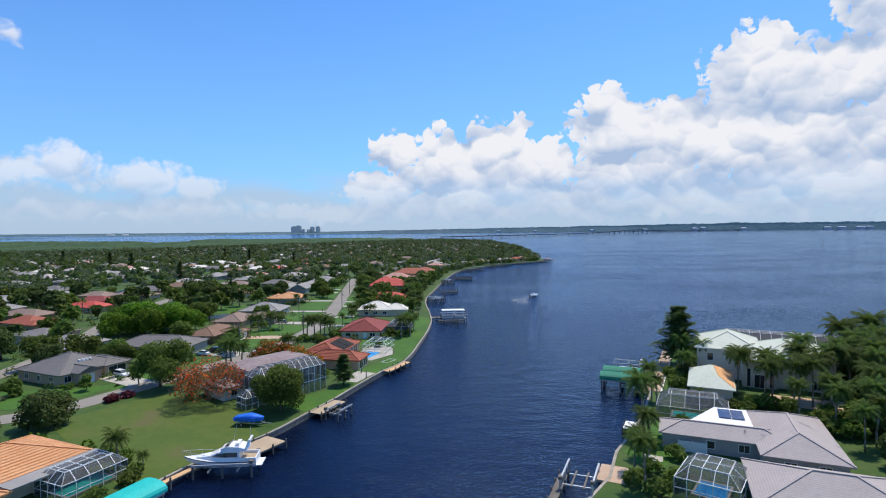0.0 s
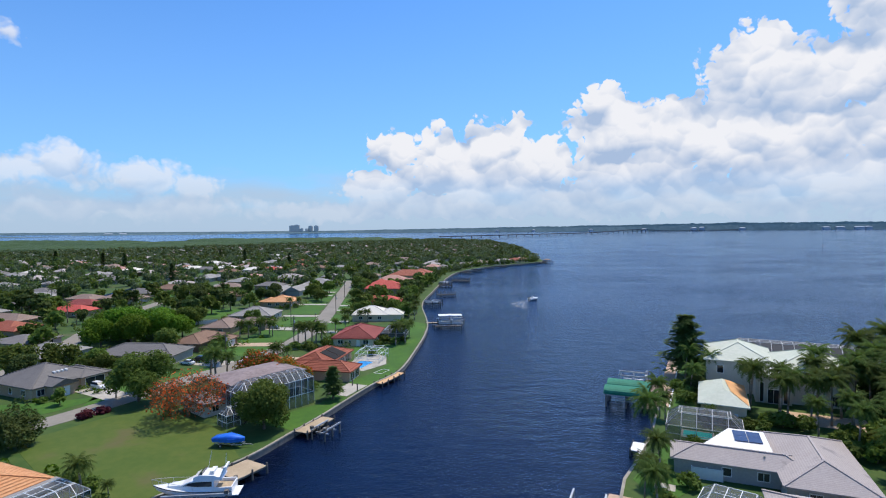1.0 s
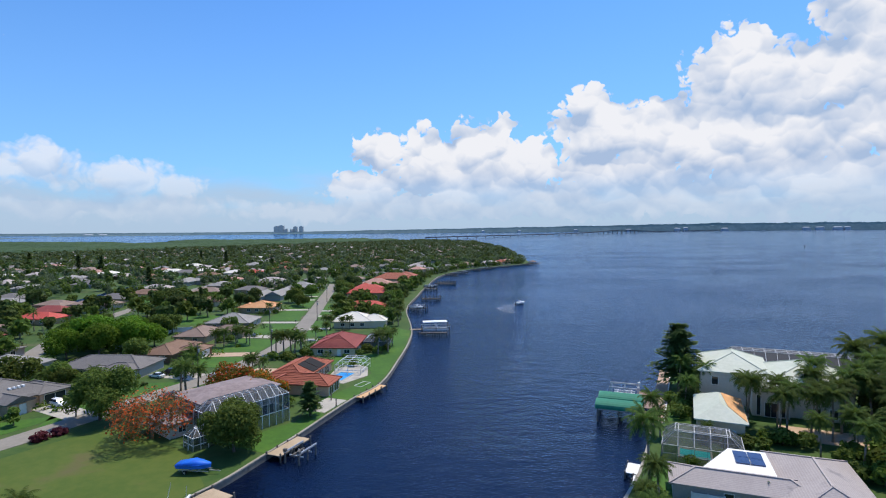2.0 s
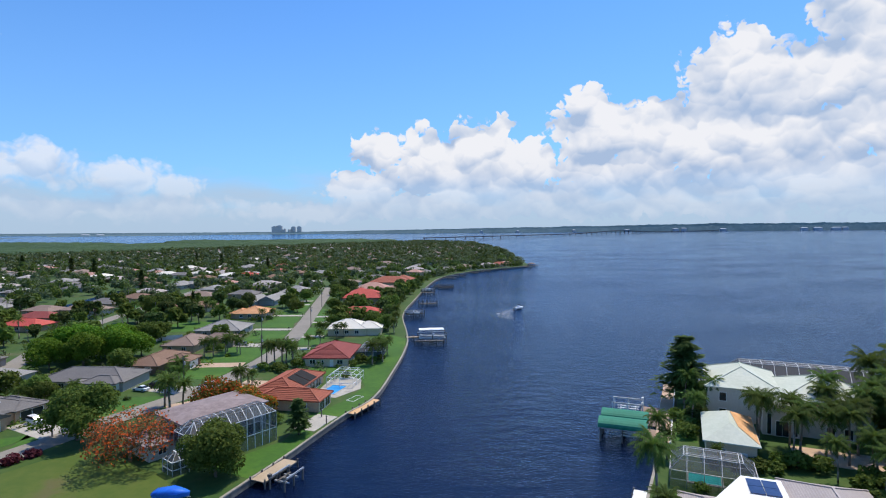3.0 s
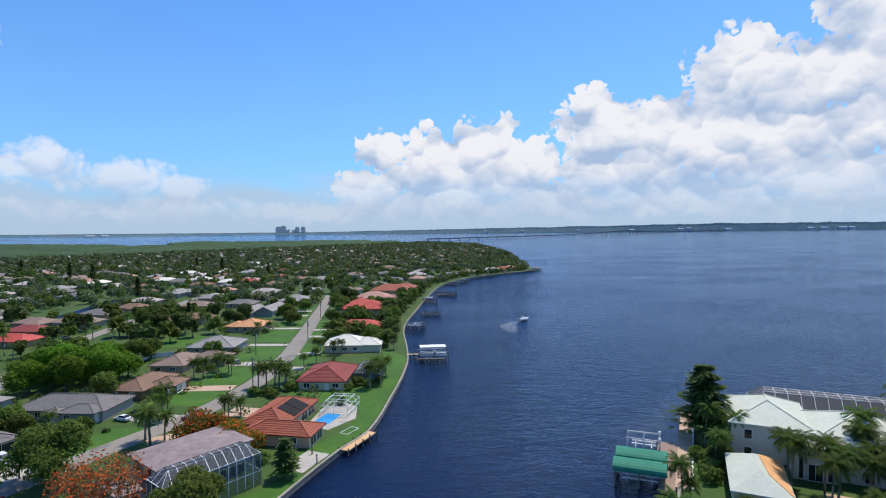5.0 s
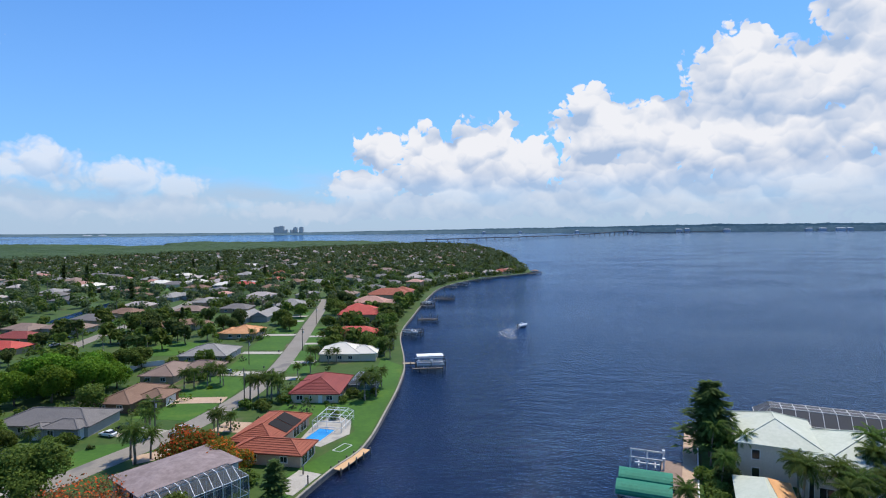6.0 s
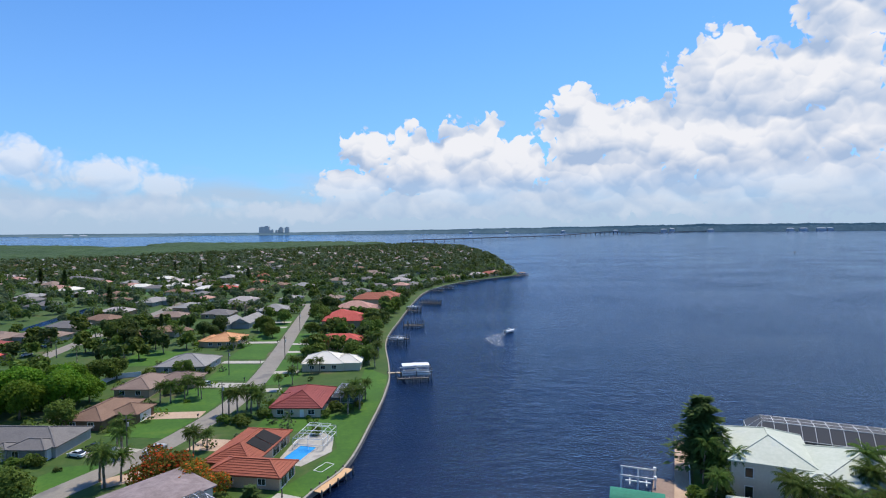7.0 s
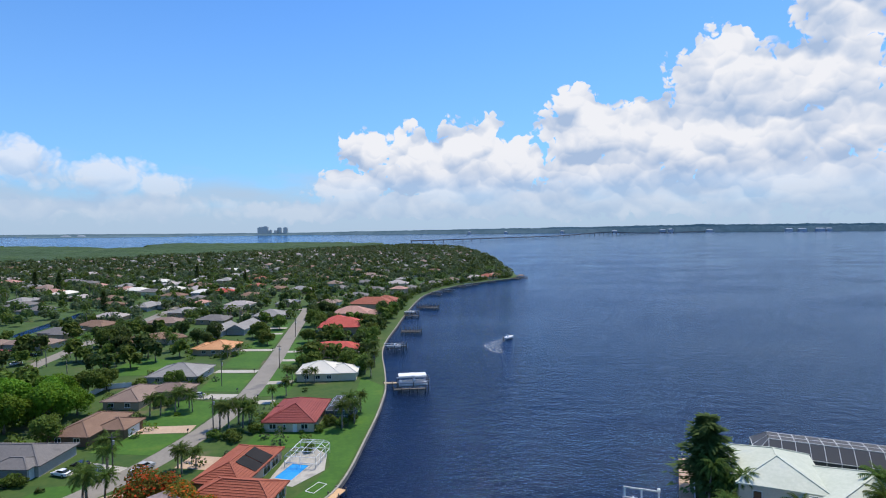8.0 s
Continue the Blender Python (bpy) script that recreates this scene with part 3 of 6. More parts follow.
def tile_courses(parent, ends, mat, step=0.62):
    """Raised rows of roof tiles on the four slopes between the hip lines."""
    hips = ends[:4]
    for i in range(4):
        (a0, a1), (b0, b1) = hips[i], hips[(i + 1) % 4]
        a0, a1, b0, b1 = (Vector(v) for v in (a0, a1, b0, b1))
        m = max(3, int(((a0 + b0) / 2 - (a1 + b1) / 2).length / step))
        for k in range(m):
            p, q = a0.lerp(a1, (k + 0.2) / m), b0.lerp(b1, (k + 0.2) / m)
            if (p - q).length > 0.6:
                part("tile_course", Geo().beam(p + Vector((0, 0, 0.02)), q + Vector((0, 0, 0.02)), 0.2, 0.07), mat, parent)


def house(label, x, y, turn, wings, roof, wall, windows=(), pitch=0.36, caps="", group="", base=G, courses=False):
    """wings: (cx, cy, w, d, wall height[, gable]); windows: (wing, side, along, width, height, sill[, door])."""
    t = thing("house", label, "house", pose(x, y, base, 0, 0, turn), group)
    FOOT.append((x, y, max(max(abs(wi[0]) + wi[2] / 2, abs(wi[1]) + wi[3] / 2) for wi in wings) * 0.95 + 1.0))
    wl, rf = Geo(), Geo()
    for wi in wings:
        cx, cy, w, d, h = wi[:5]
        wl.box(cx - w / 2, cy - d / 2, -0.3, cx + w / 2, cy + d / 2, h)
        ends = hip(rf, cx, cy, w, d, h + 0.12, pitch, gable=wi[5] if len(wi) > 5 else "")
        if courses:
            tile_courses(t, ends, M[roof])
        for p, q in ends:
            if caps and (Vector(p) - Vector(q)).length > 0.5:
                part("ridge_cap", Geo().beam(Vector(p) + Vector((0, 0, 0.05)), Vector(q) + Vector((0, 0, 0.05)), 0.34, 0.14), M[caps], t)
    part("wall", wl, M[wall], t)
    part("roof", rf, M[roof], t)
    for wn in windows:
        i, side, u, w, h, z = wn[:6]
        cx, cy, ww, dd = wings[i][:4]
        px, py = (cx + u, cy + (-dd / 2 if side[0] == "-" else dd / 2)) if side[1] == "y" else (cx + (-ww / 2 if side[0] == "-" else ww / 2), cy + u)
        window(t, px, py, z, w, h, side, len(wn) > 6)
    return t


def cage(label, x, y, turn, w, d, h, rise, nx, ny, frame_mat="alu", dome=True, base=G, screen="screen", b=0.10):
    """A screened pool enclosure: posts, beams and mesh, with a mansard or flat top."""
    t = thing("pool_cage", label, "pool cage", pose(x, y, base, 0, 0, turn))
    fr, sc = Geo(), Geo()
    k = rise * 1.1 if dome else 0.0
    xs = [-w / 2 + w * i / nx for i in range(nx + 1)]
    ys = [-d / 2 + d * i / ny for i in range(ny + 1)]
    ins = lambda v, lim: max(-lim + k, min(lim - k, v))
    top = lambda px, py: (ins(px, w / 2), ins(py, d / 2), h + rise)
    for px in xs:
        for py in (-d / 2, d / 2):
            fr.beam((px, py, 0), (px, py, h), b)
            fr.beam((px, py, h), top(px, py), b)
        fr.beam(top(px, -d / 2), top(px, d / 2), b)
    for py in ys:
        for px in (-w / 2, w / 2):
            fr.beam((px, py, 0), (px, py, h), b)
            fr.beam((px, py, h), top(px, py), b)
        fr.beam(top(-w / 2, py), top(w / 2, py), b)
    for z in (h * 0.45, h):
        for s in (-1, 1):
            fr.beam((-w / 2, s * d / 2, z), (w / 2, s * d / 2, z), b)
            fr.beam((s * w / 2, -d / 2, z), (s * w / 2, d / 2, z), b)
    c = [(-w / 2, -d / 2), (w / 2, -d / 2), (w / 2, d / 2), (-w / 2, d / 2)]
    for i in range(4):
        p, q = c[i], c[(i + 1) % 4]
        sc.face((*p, 0), (*q, 0), (*q, h), (*p, h))
        sc.face((*p, h), (*q, h), top(*q), top(*p))
    sc.face(*[top(*p) for p in c])
    part("frame", fr, M[frame_mat], t)
    if screen:
        part("screen", sc, M[screen], t, "fine dark insect screen")
    return t


W = lambda i, s, *us: [(i, s, u, 1.5, 1.2, 0.9) for u in us]
house("cream stucco house with dark red tile hip roof", -26.8, 209.0, -5, [(0, 0, 13.6, 19, 2.6), (-3.5, -3.0, 7, 11, 2.6)], "r_dkred", "cream",
      [(0, "-y", -4.4, 1.7, 1.2, 0.9), (0, "-y", 4.2, 1.7, 1.2, 0.9), (0, "-y", -1.2, 0.5, 0.6, 1.4), (0, "-y", 1.6, 0.9, 2.0, 0.05, 1)] + W(0, "+x", -6, -1, 4) + W(0, "-x", -5, 2), 0.40, "r_dkred", courses=True)
ph = house("courtyard house with orange-red barrel tile roof and pool", -30.5, 169.0, -13, [(2.5, -6.4, 15.5, 7.6, 2.6), (-3.6, 4.2, 10.5, 19, 2.6)], "r_red", "pinkst",
           [(0, "+x", -1.7, 2.6, 2.0, 0.1), (0, "+x", 1.7, 2.6, 2.0, 0.1), (0, "-y", -3, 1.5, 1.2, 0.9), (0, "-y", 4, 1.5, 1.2, 0.9), (1, "+x", 2, 3.0, 2.1, 0.05), (1, "+x", 6, 3.0, 2.1, 0.05), (1, "-x", -4, 1.5, 1.2, 0.9), (1, "-x", 2, 1.5, 1.2, 0.9)], 0.40, "r_red", courses=True)
for dy, ln in ((2.3, 3.6), (6.6, 4.4)):
    g = Geo()
    z = lambda px: 2.72 + (2.25 - px) * 0.40 + 0.10
    ring = [(-2.6, dy - ln / 2), (1.9, dy - ln / 2), (1.9, dy + ln / 2), (-2.6, dy + ln / 2)]
    g.solid([(*p, z(p[0])) for p in ring], [(*p, z(p[0]) + 0.06) for p in ring])
    part("solar_mat", g, M["blackpanel"], ph, "black solar pool heating mat")
house("house with bright white tile hip roof behind palms", -24.0, 254.5, -2, [(-3, 0, 15, 13, 2.8), (5.5, -1.5, 10, 9, 2.8)], "r_white", "cream", W(0, "-y", -4, 0, 4), 0.42, "r_white")
house("small red tile roofed wing among trees", -25.5, 289, -2, [(0, 0, 19, 11, 3.8)], "r_bred", "pinkst", W(0, "-y", -3, 3), 0.34)
house("tall red tile roofed house among trees", -27.0, 334, -2, [(0, 0, 23, 16, 5.2), (-3, 4, 11, 10, 7.0)], "r_bred", "pinkst", W(0, "-y", -5, 0, 5), 0.45)
house("faded pink tile roofed waterfront house", -22, 377, -4, [(-4, 0, 20, 15, 5.2), (9, -3, 12, 10, 4.4)], "r_pink", "cream", W(0, "-y", -4, 3) + W(1, "-y", 0), 0.42)
house("large red tile roofed two-storey mansion by the water", -16, 413, -10, [(0, 0, 28, 17, 5.6), (7, 8, 14, 13, 6.6)], "r_red", "pinkst", W(0, "-y", -8, -3, 3, 8), 0.40)
house("two-storey house with salmon tile roof", 1, 492, -20, [(0, 0, 12, 10, 5.8)], "r_pink", "tanst", W(0, "-y", -3, 3), 0.36)
house("light grey shingle hip roofed house", -78, 257.5, -3, [(0, 0, 17.5, 15.5, 2.6)], "r_lgrey", "greyst", W(0, "-y", -5, 0, 5) + W(0, "+x", -4, 3), 0.36, "r_lgrey")
house("house with pale orange tile hip roof", -79, 300.5, -5, [(1, 0, 14, 14.5, 2.6), (-5, -1, 7, 10, 2.6)], "r_orange", "tanst", W(0, "-y", -4, 0, 4) + W(0, "+x", -3, 3), 0.36, "r_orange")
house("L-shaped house with tan brown shingle roof", -78, 231, -5, [(-3.5, -1, 11, 16, 2.6), (5.5, 5, 12, 8, 2.6)], "r_tan", "tanst", W(0, "-y", -3, 2) + W(1, "-y", -2, 3), 0.38, "r_tan")
house("brown L-shaped house with brown shingle roof", -78.5, 203, -8, [(-1.5, 0, 10, 17.5, 2.6), (5.5, 0.5, 8, 8, 2.6)], "r_brown", "brown_wall", W(0, "-y", -3, 2) + [(1, "+x", 0, 4.6, 2.1, 0.05, 1)], 0.38, "r_brown")
house("wide grey shingle roofed house with portico", -89, 184.5, -6, [(0, 0, 24, 12, 2.6), (6.5, -5, 9, 6, 2.7), (0.5, -6.6, 3.4, 3.4, 2.8, "y")], "r_grey", "greyst",
      W(0, "-y", -9, -5) + [(1, "-y", -2.4, 1.4, 1.5, 0.7), (2, "-y", 0, 1.2, 2.1, 0.05, 1), (1, "+x", 0, 4.8, 2.1, 0.05, 1)], 0.36, "r_grey")
house("pale pink house with grey shingle hip roof", -98.7, 155.6, -25, [(0, 0, 17.0, 16.0, 2.8), (8.6, -2.6, 5.5, 5.0, 2.9, "x"), (3.5, 6.5, 11, 7, 2.7)], "r_grey", "pinkst",
      [(0, "+x", -6.2, 1.6, 1.4, 0.8), (0, "+x", -4.2, 1.2, 1.4, 0.8), (1, "+x", -1.4, 1.1, 1.7, 0.6), (1, "+x", 0.6, 1.2, 2.2, 0.05, 1), (2, "+x", 0, 4.8, 2.2, 0.05), (0, "-y", -5, 1.4, 1.3, 0.8), (0, "-y", 0, 1.0, 1.3, 0.8), (0, "-y", 5, 1.4, 1.3, 0.8)], 0.40, "r_grey")
gv = bpy.data.objects[[o.name for o in scene.objects if o.type == "EMPTY"][-1]]
for k in range(4):
    part("roof_vent", Geo().box(4.6, -1.2 + 0.95 * k, 4.5, 5.4, -0.7 + 0.95 * k, 4.95), M["white"], gv, "small white roof vent")
og = house("house with orange barrel tile roof beside its pool cage", -69.5, 92.0, -25, [(0, 0, 16, 20, 2.7), (7, -7.5, 8, 7, 2.7)], "r_orange", "cream", W(0, "+y", -4, 3) + [(0, "+x", 3, 3.0, 2.1, 0.05)], 0.36, "r_orange", courses=True)
part("flat_roof", Geo().box(8.3, -3.6, 2.95, 11.6, 10.4, 3.2), M["r_lgrey"], og, "pale grey flat lanai roof")
house("coral tile roofed house by the side street", -163, 230, -20, [(0, 0, 16, 12, 2.6), (8, -3, 7, 7, 2.6)], "r_red", "tanst", W(0, "-y", -4, 2), 0.36)
house("bright red tile roofed house", -167, 274, -12, [(0, 0, 18, 11, 2.6)], "r_bred", "tanst", W(0, "-y", -5, 0, 5), 0.38)
house("house with faded brown tile roof", -178, 250, -15, [(0, 0, 20, 11, 2.6)], "r_tan", "tanst", W(0, "-y", -5, 4), 0.36)
house("long grey-brown roofed canal house", -168, 318, -10, [(0, 0, 22, 11, 2.6)], "r_tan", "greyst", W(0, "-y", -5, 4), 0.36)
house("maroon roofed canal house", -176, 296, -8, [(0, 0, 18, 11, 2.6)], "r_dkred", "tanst", W(0, "-y", -5, 4), 0.36)
house("brown tile roofed corner house", -117, 322, 38, [(0, 0, 22, 10, 2.6), (9, -4, 9, 9, 2.6)], "r_brown", "cream", W(0, "-y", -5, 0, 5), 0.38)
house("house with two light grey gables", -84, 350, -8, [(-6, -8, 8, 22, 2.8, "y"), (3, 0, 9, 22, 2.8, "y")], "r_lgrey", "greyst", W(0, "-y", 0), 0.5)
house("light grey roofed house near the street end", -76, 388, -6, [(0, 0, 18, 16, 2.8)], "r_lgrey", "greyst", W(0, "-y", -5, 4), 0.38)
house("grey roofed house by the side street", -118, 185, -15, [(0, 0, 15, 15, 2.6)], "r_lgrey", "greyst", W(0, "+x", -4, 3), 0.38)
house("low grey flat roofed house", -140, 205, -15, [(0, 0, 16, 14, 2.6)], "r_grey", "greyst", W(0, "+x", -4, 3), 0.2)

for x, y, a, roof, words in ((-131, 372, 5, "r_tan", "tan brown"), (-106, 378, -6, "r_grey", "dark grey"), (-165, 366, -10, "r_brown", "maroon-brown"), (-136, 410, 80, "r_lgrey", "light grey"), (-108, 416, 0, "r_grey", "dark grey"), (-172, 395, -10, "r_pgrey", "pinkish grey"),
                             (-172, 345, -12, "r_grey", "dark grey"), (-188, 318, -12, "r_tan", "tan brown"), (-205, 300, -14, "r_grey", "dark grey"), (-205, 270, -14, "r_lgrey", "light grey"), (-190, 225, -18, "r_grey", "dark grey"), (-150, 178, -10, "r_tan", "tan brown"), (-222, 330, -10, "r_lgrey", "light grey")):
    house("single-storey house with %s shingle roof" % words, x, y, a, [(0, 0, 17, 11, 2.6), (5, -4, 8, 8, 2.6)], roof, "tanst", W(0, "-y", -5, 0), 0.36)

# the two-storey house with the mauve roof and its tall screen cage
mv = house("two-storey white house with mauve coated low roof", -42.6, 144.5, 49, [(0, 0, 17.5, 11.6, 5.9), (-11.0, 1.0, 7.0, 9.0, 2.9), (-5.5, -6.6, 5.5, 4.0, 2.8)], "r_mauve", "whitest",
           [(0, "-y", 2, 3.0, 2.1, 0.05), (0, "-y", 6, 3.0, 2.1, 0.05), (0, "-x", -2, 1.5, 1.3, 3.9), (0, "-x", 3, 1.5, 1.3, 3.9), (0, "-y", -2.5, 1.5, 1.3, 3.9), (0, "-y", 3, 1.5, 1.3, 3.9), (1, "-y", -1, 1.4, 1.2, 0.9)], 0.15)
cage("tall white-framed two-storey screen cage", -36.6, 135.8, 48.5, 18.0, 5.6, 6.0, 1.8, 11, 3, b=0.10)
cage("low white-framed screened entry cage", -42.3, 127.6, 48.5, 4.4, 3.6, 2.5, 1.2, 3, 2)

# the pool cages of the left bank
cage("white-framed pool cage beside an orange roof", -55.9, 91.9, -25, 6.4, 10.0, 2.5, 1.2, 4, 5, b=0.08)
cage("dark screened pool cage behind a red roof", -14.5, 213.5, -5, 8, 12, 2.7, 1.0, 3, 4, "steel", screen="darkscreen")
cage("slim white pool cage frame over the pool deck", -19.5, 181.0, -13, 7.5, 9.0, 2.6, 0.9, 2, 3, screen="")


# ---- right bank houses ----
gh = house("long house with pinkish grey shingle roof", 49.0, 102.0, -24, [(-1.5, -1.8, 19, 6.4, 2.7), (9.2, 0.5, 11, 21, 2.8)], "r_pgrey", "greyst",
           [(0, "-y", -2, 1.2, 1.2, 0.9), (0, "-y", 3, 1.5, 1.2, 0.9), (1, "-y", -2, 1.5, 1.3, 0.8), (1, "-y", 2.5, 1.5, 1.3, 0.8)], 0.36, "r_pgrey")
part("lanai_wall", Geo().box(-2.4, 1.4, -0.3, 3.0, 7.8, 3.45), M["greyst"], gh)
g = Geo()
ring = [(-7.2, -1.7), (3.4, -1.7), (3.2, 8.2), (-2.2, 8.2)]
g.solid([(*p, 3.4) for p in ring], [(*p, 3.85 + 0.02 * p[1]) for p in ring])
flat = part("flat_roof", g, M["white"], gh, "bright white coated flat roof")
for k in range(2):
    for j in range(2):
        g = Geo()
        g.box(-1.7 + k * 2.1, 2.4 + j * 2.5, 3.98, 0.3 + k * 2.1, 4.8 + j * 2.5, 4.1)
        part("solar_panel", g, M["solar"], gh, "dark blue solar panel")
cage("curved bronze-grey pool cage behind a grey roofed house", 49.5, 117.0, -27, 13, 8.5, 2.7, 1.9, 5, 3, "steel")
house("house with pinkish grey shingle roof and pool cage", 52.0, 78.5, -24, [(-2, 0, 19, 14, 2.7)], "r_pgrey", "greyst", W(0, "+y", -4, 3), 0.34, "r_pgrey")
cage("white-framed pool cage on a lawn", 37.4, 86.0, -38, 8.5, 8.5, 2.6, 1.5, 5, 2)
sh = house("pavilion with pale roof half stripped to orange plywood", 60.2, 130.4, -27, [(0, 0, 8.2, 15.5, 3.7)], "r_mint", "cream", [(0, "-y", -1.5, 1.2, 1.2, 1.2), (0, "-y", 2, 1.0, 2.0, 0.05, 1)], 0.5)
g = Geo()
z = lambda px: 3.82 + (4.7 - px) * 0.5 + 0.07
ring = [(4.55, -7.6), (4.55, 7.9), (0.5, 4.0), (1.4, -3.6)]
g.solid([(*p, z(p[0])) for p in ring], [(*p, z(p[0]) + 0.05) for p in ring])
part("bare_sheathing", g, M["plywood"], sh, "orange plywood laid bare where roofing is stripped")
house("large two-storey white house with pale greenish roof", 81.0, 146.0, -27, [(-7.5, 2, 14, 18, 7.4), (6.5, -3, 15, 17, 7.2), (-1, -10, 7, 6, 6.4)], "r_mint", "whitest",
      [(0, "-y", -4, 1.3, 1.8, 4.4), (0, "-y", -4, 1.3, 2.2, 0.4), (2, "-y", 0, 2.2, 3.0, 0.1), (2, "-y", -2.3, 0.7, 4.2, 0.3), (2, "-y", 2.3, 0.7, 4.2, 0.3), (1, "-y", 1, 1.4, 2.0, 0.5), (1, "-y", 4, 1.4, 2.0, 0.5), (0, "-x", -4, 1.3, 1.6, 4.6), (0, "-x", 3, 1.3, 1.6, 4.6)], 0.42, "r_mint")
cage("large dark pool cage with white ribs behind a white house", 97.0, 160.0, -27, 34, 10, 5.2, 2.6, 13, 2, screen="darkscreen")


# ---- trees ----
def leaf_cloud(geo, rng, lobes, n, size, flat=0.55):
    """n leaf clumps on and in the lobes (x, y, z, r), each a bent four-cornered blade."""
    weights = [r * r for *_, r in lobes]
    for _ in range(n):
        x, y, z, r = rng.choices(lobes, weights)[0]
        d = Vector((rng.gauss(0, 1), rng.gauss(0, 1), rng.gauss(0, 1) + 0.35)).normalized()
        c = Vector((x, y, z)) + d * r * rng.uniform(0.62, 1.06) * Vector((1, 1, 0.82)).length / 1.6
        nrm = (d * 0.8 + Vector((rng.gauss(0, flat), rng.gauss(0, flat), rng.gauss(0, flat) + 0.35))).normalized()
        s = nrm.cross(Vector((rng.gauss(0, 1), rng.gauss(0, 1), rng.gauss(0, 1)))).normalized()
        u = nrm.cross(s)
        k = size * rng.uniform(0.6, 1.3)
        geo.face(c - s * k - u * k * 0.3, c + u * -k * 0.75 + nrm * k * 0.1, c + s * k + u * k * 0.2, c + u * k * 0.8 - nrm * k * 0.1)


def broad_tree(name, label, m, h, r, n, leaves, seed, size=0.5, trunk=0.22, spread=0.75, dense=8):
    rng = random.Random(seed)
    t = thing(name, label, "tree", m)
    tr = Geo()
    fork = Vector((rng.uniform(-0.2, 0.2), rng.uniform(-0.2, 0.2), h * 0.32))
    tr.tube((0, 0, -0.3), fork, trunk * 1.25, trunk * 0.85)
    lobes = [(0, 0, h * 0.68, r * 0.62)]
    for i in range(dense):
        a = i * math.tau / dense + rng.uniform(-0.4, 0.4)
        q = r * spread * rng.uniform(0.55, 1.0)
        zz = h * rng.uniform(0.34, 0.88)
        tip = Vector((math.cos(a) * q, math.sin(a) * q, zz))
        tr.tube(fork, fork.lerp(tip, 0.55) + Vector((0, 0, 0.25)), trunk * 0.5, trunk * 0.28, 5)
        tr.tube(fork.lerp(tip, 0.55) + Vector((0, 0, 0.25)), tip, trunk * 0.28, trunk * 0.1, 4)
        lobes.append((*tip, r * rng.uniform(0.28, 0.46)))
    part("trunk", tr, M["bark"], t, smooth=True)
    cr = Geo()
    leaf_cloud(cr, rng, lobes, n, size)
    part("crown", cr, leaves, t)
    return t


def palm_tree(name, label, m, h, seed, fronds=20, reach=2.8, leaves=None, lean=0.6, blades=9, trunk=0.17):
    rng = random.Random(seed)
    t = thing(name, label, "palm tree", m)
    tr = Geo()
    a = rng.uniform(0, math.tau)
    pts = [Vector((math.cos(a) * lean * s * s, math.sin(a) * lean * s * s, h * s)) for s in (0, 0.3, 0.6, 0.85, 1)]
    pts[0].z = -0.3
    for i in range(4):
        tr.tube(pts[i], pts[i + 1], trunk * (1.25 - 0.13 * i), trunk * (1.12 - 0.13 * i), 6)
    part("trunk", tr, M["palmbark"], t, smooth=True)
    cr = Geo()
    top = pts[-1]
    for i in range(fronds):
        az = i * 2.399 + rng.uniform(-0.2, 0.2)
        up = 1.25 - 1.65 * (i / fronds) + rng.uniform(-0.12, 0.12)
        ln = reach * rng.uniform(0.85, 1.12)
        d = Vector((math.cos(az), math.sin(az), 0))
        s = Vector((-d.y, d.x, 0))
        # each frond arches: its pitch falls steadily from base to tip
        line, p, droop = [top.copy()], top.copy(), rng.uniform(1.2, 1.7)
        for j in range(blades):
            b = up - droop * (j / blades) ** 1.3
            p = p + (d * math.cos(b) + Vector((0, 0, math.sin(b)))) * ln / blades
            line.append(p.copy())
        for j in range(blades):
            k = (j + 0.5) / blades
            wl = ln * 0.21 * math.sin(math.pi * min(1, k * 0.82 + 0.14)) + 0.06
            p, q = line[j], line[j + 1]
            for sg in (-1, 1):
                tip = q + s * sg * wl * rng.uniform(0.8, 1.1) + Vector((0, 0, -wl * rng.uniform(0.5, 0.95))) + (q - p) * 0.7
                cr.face(p, q, tip) if sg > 0 else cr.face(q, p, tip)
    part("crown", cr, leaves or M["palm"], t)
    return t


def at(x, y, turn=0.0, s=1.0, z=None):
    return pose(x, y, G if z is None else z, 0, 0, turn) @ Matrix.Diagonal((s, s, s, 1))


def place(ob, x, y, turn, s):
    c = copy_thing(ob, pose(x, y, G, 0, 0, turn))
    c.scale = (s, s, s)
    return c


# ---- lawns and drives ----
slab("lawn", [(-80, 119), (-47, 88), (-44.2, 96), (-35.2, 111), (-44, 125.5), (-66, 139)], M["dry"], "mown vacant lot with yellowish green grass")
slab("lawn", [(-25.5, 152.5), (-17.4, 154), (-12.2, 164.6), (-9.8, 175), (-7.8, 190), (-5.3, 210), (-3.8, 228), (-3.6, 240), (-12, 252), (-13, 224), (-12, 201), (-36, 200), (-37, 190), (-16, 187.5), (-13.8, 177), (-17.5, 166)], M["lawn"], "bright green watered waterfront lawn")
slab("lawn", [(-38, 128), (-29.2, 123.5), (-24.9, 133.5), (-21.5, 143), (-25, 151), (-27, 140)], M["lawn"], "bright green strip of lawn beside a seawall")
slab("lawn", [(-73, 172), (-62, 173), (-69, 159), (-80, 139), (-83, 152)], M["lawn"], "bright green front lawn")
slab("lawn", [(-74, 190), (-58, 187), (-54.8, 200), (-70, 203)], M["lawn"], "bright green front lawn")
slab("lawn", [(-70, 208.5), (-54, 206), (-51.8, 226), (-67, 231)], M["lawn"], "bright green front lawn")
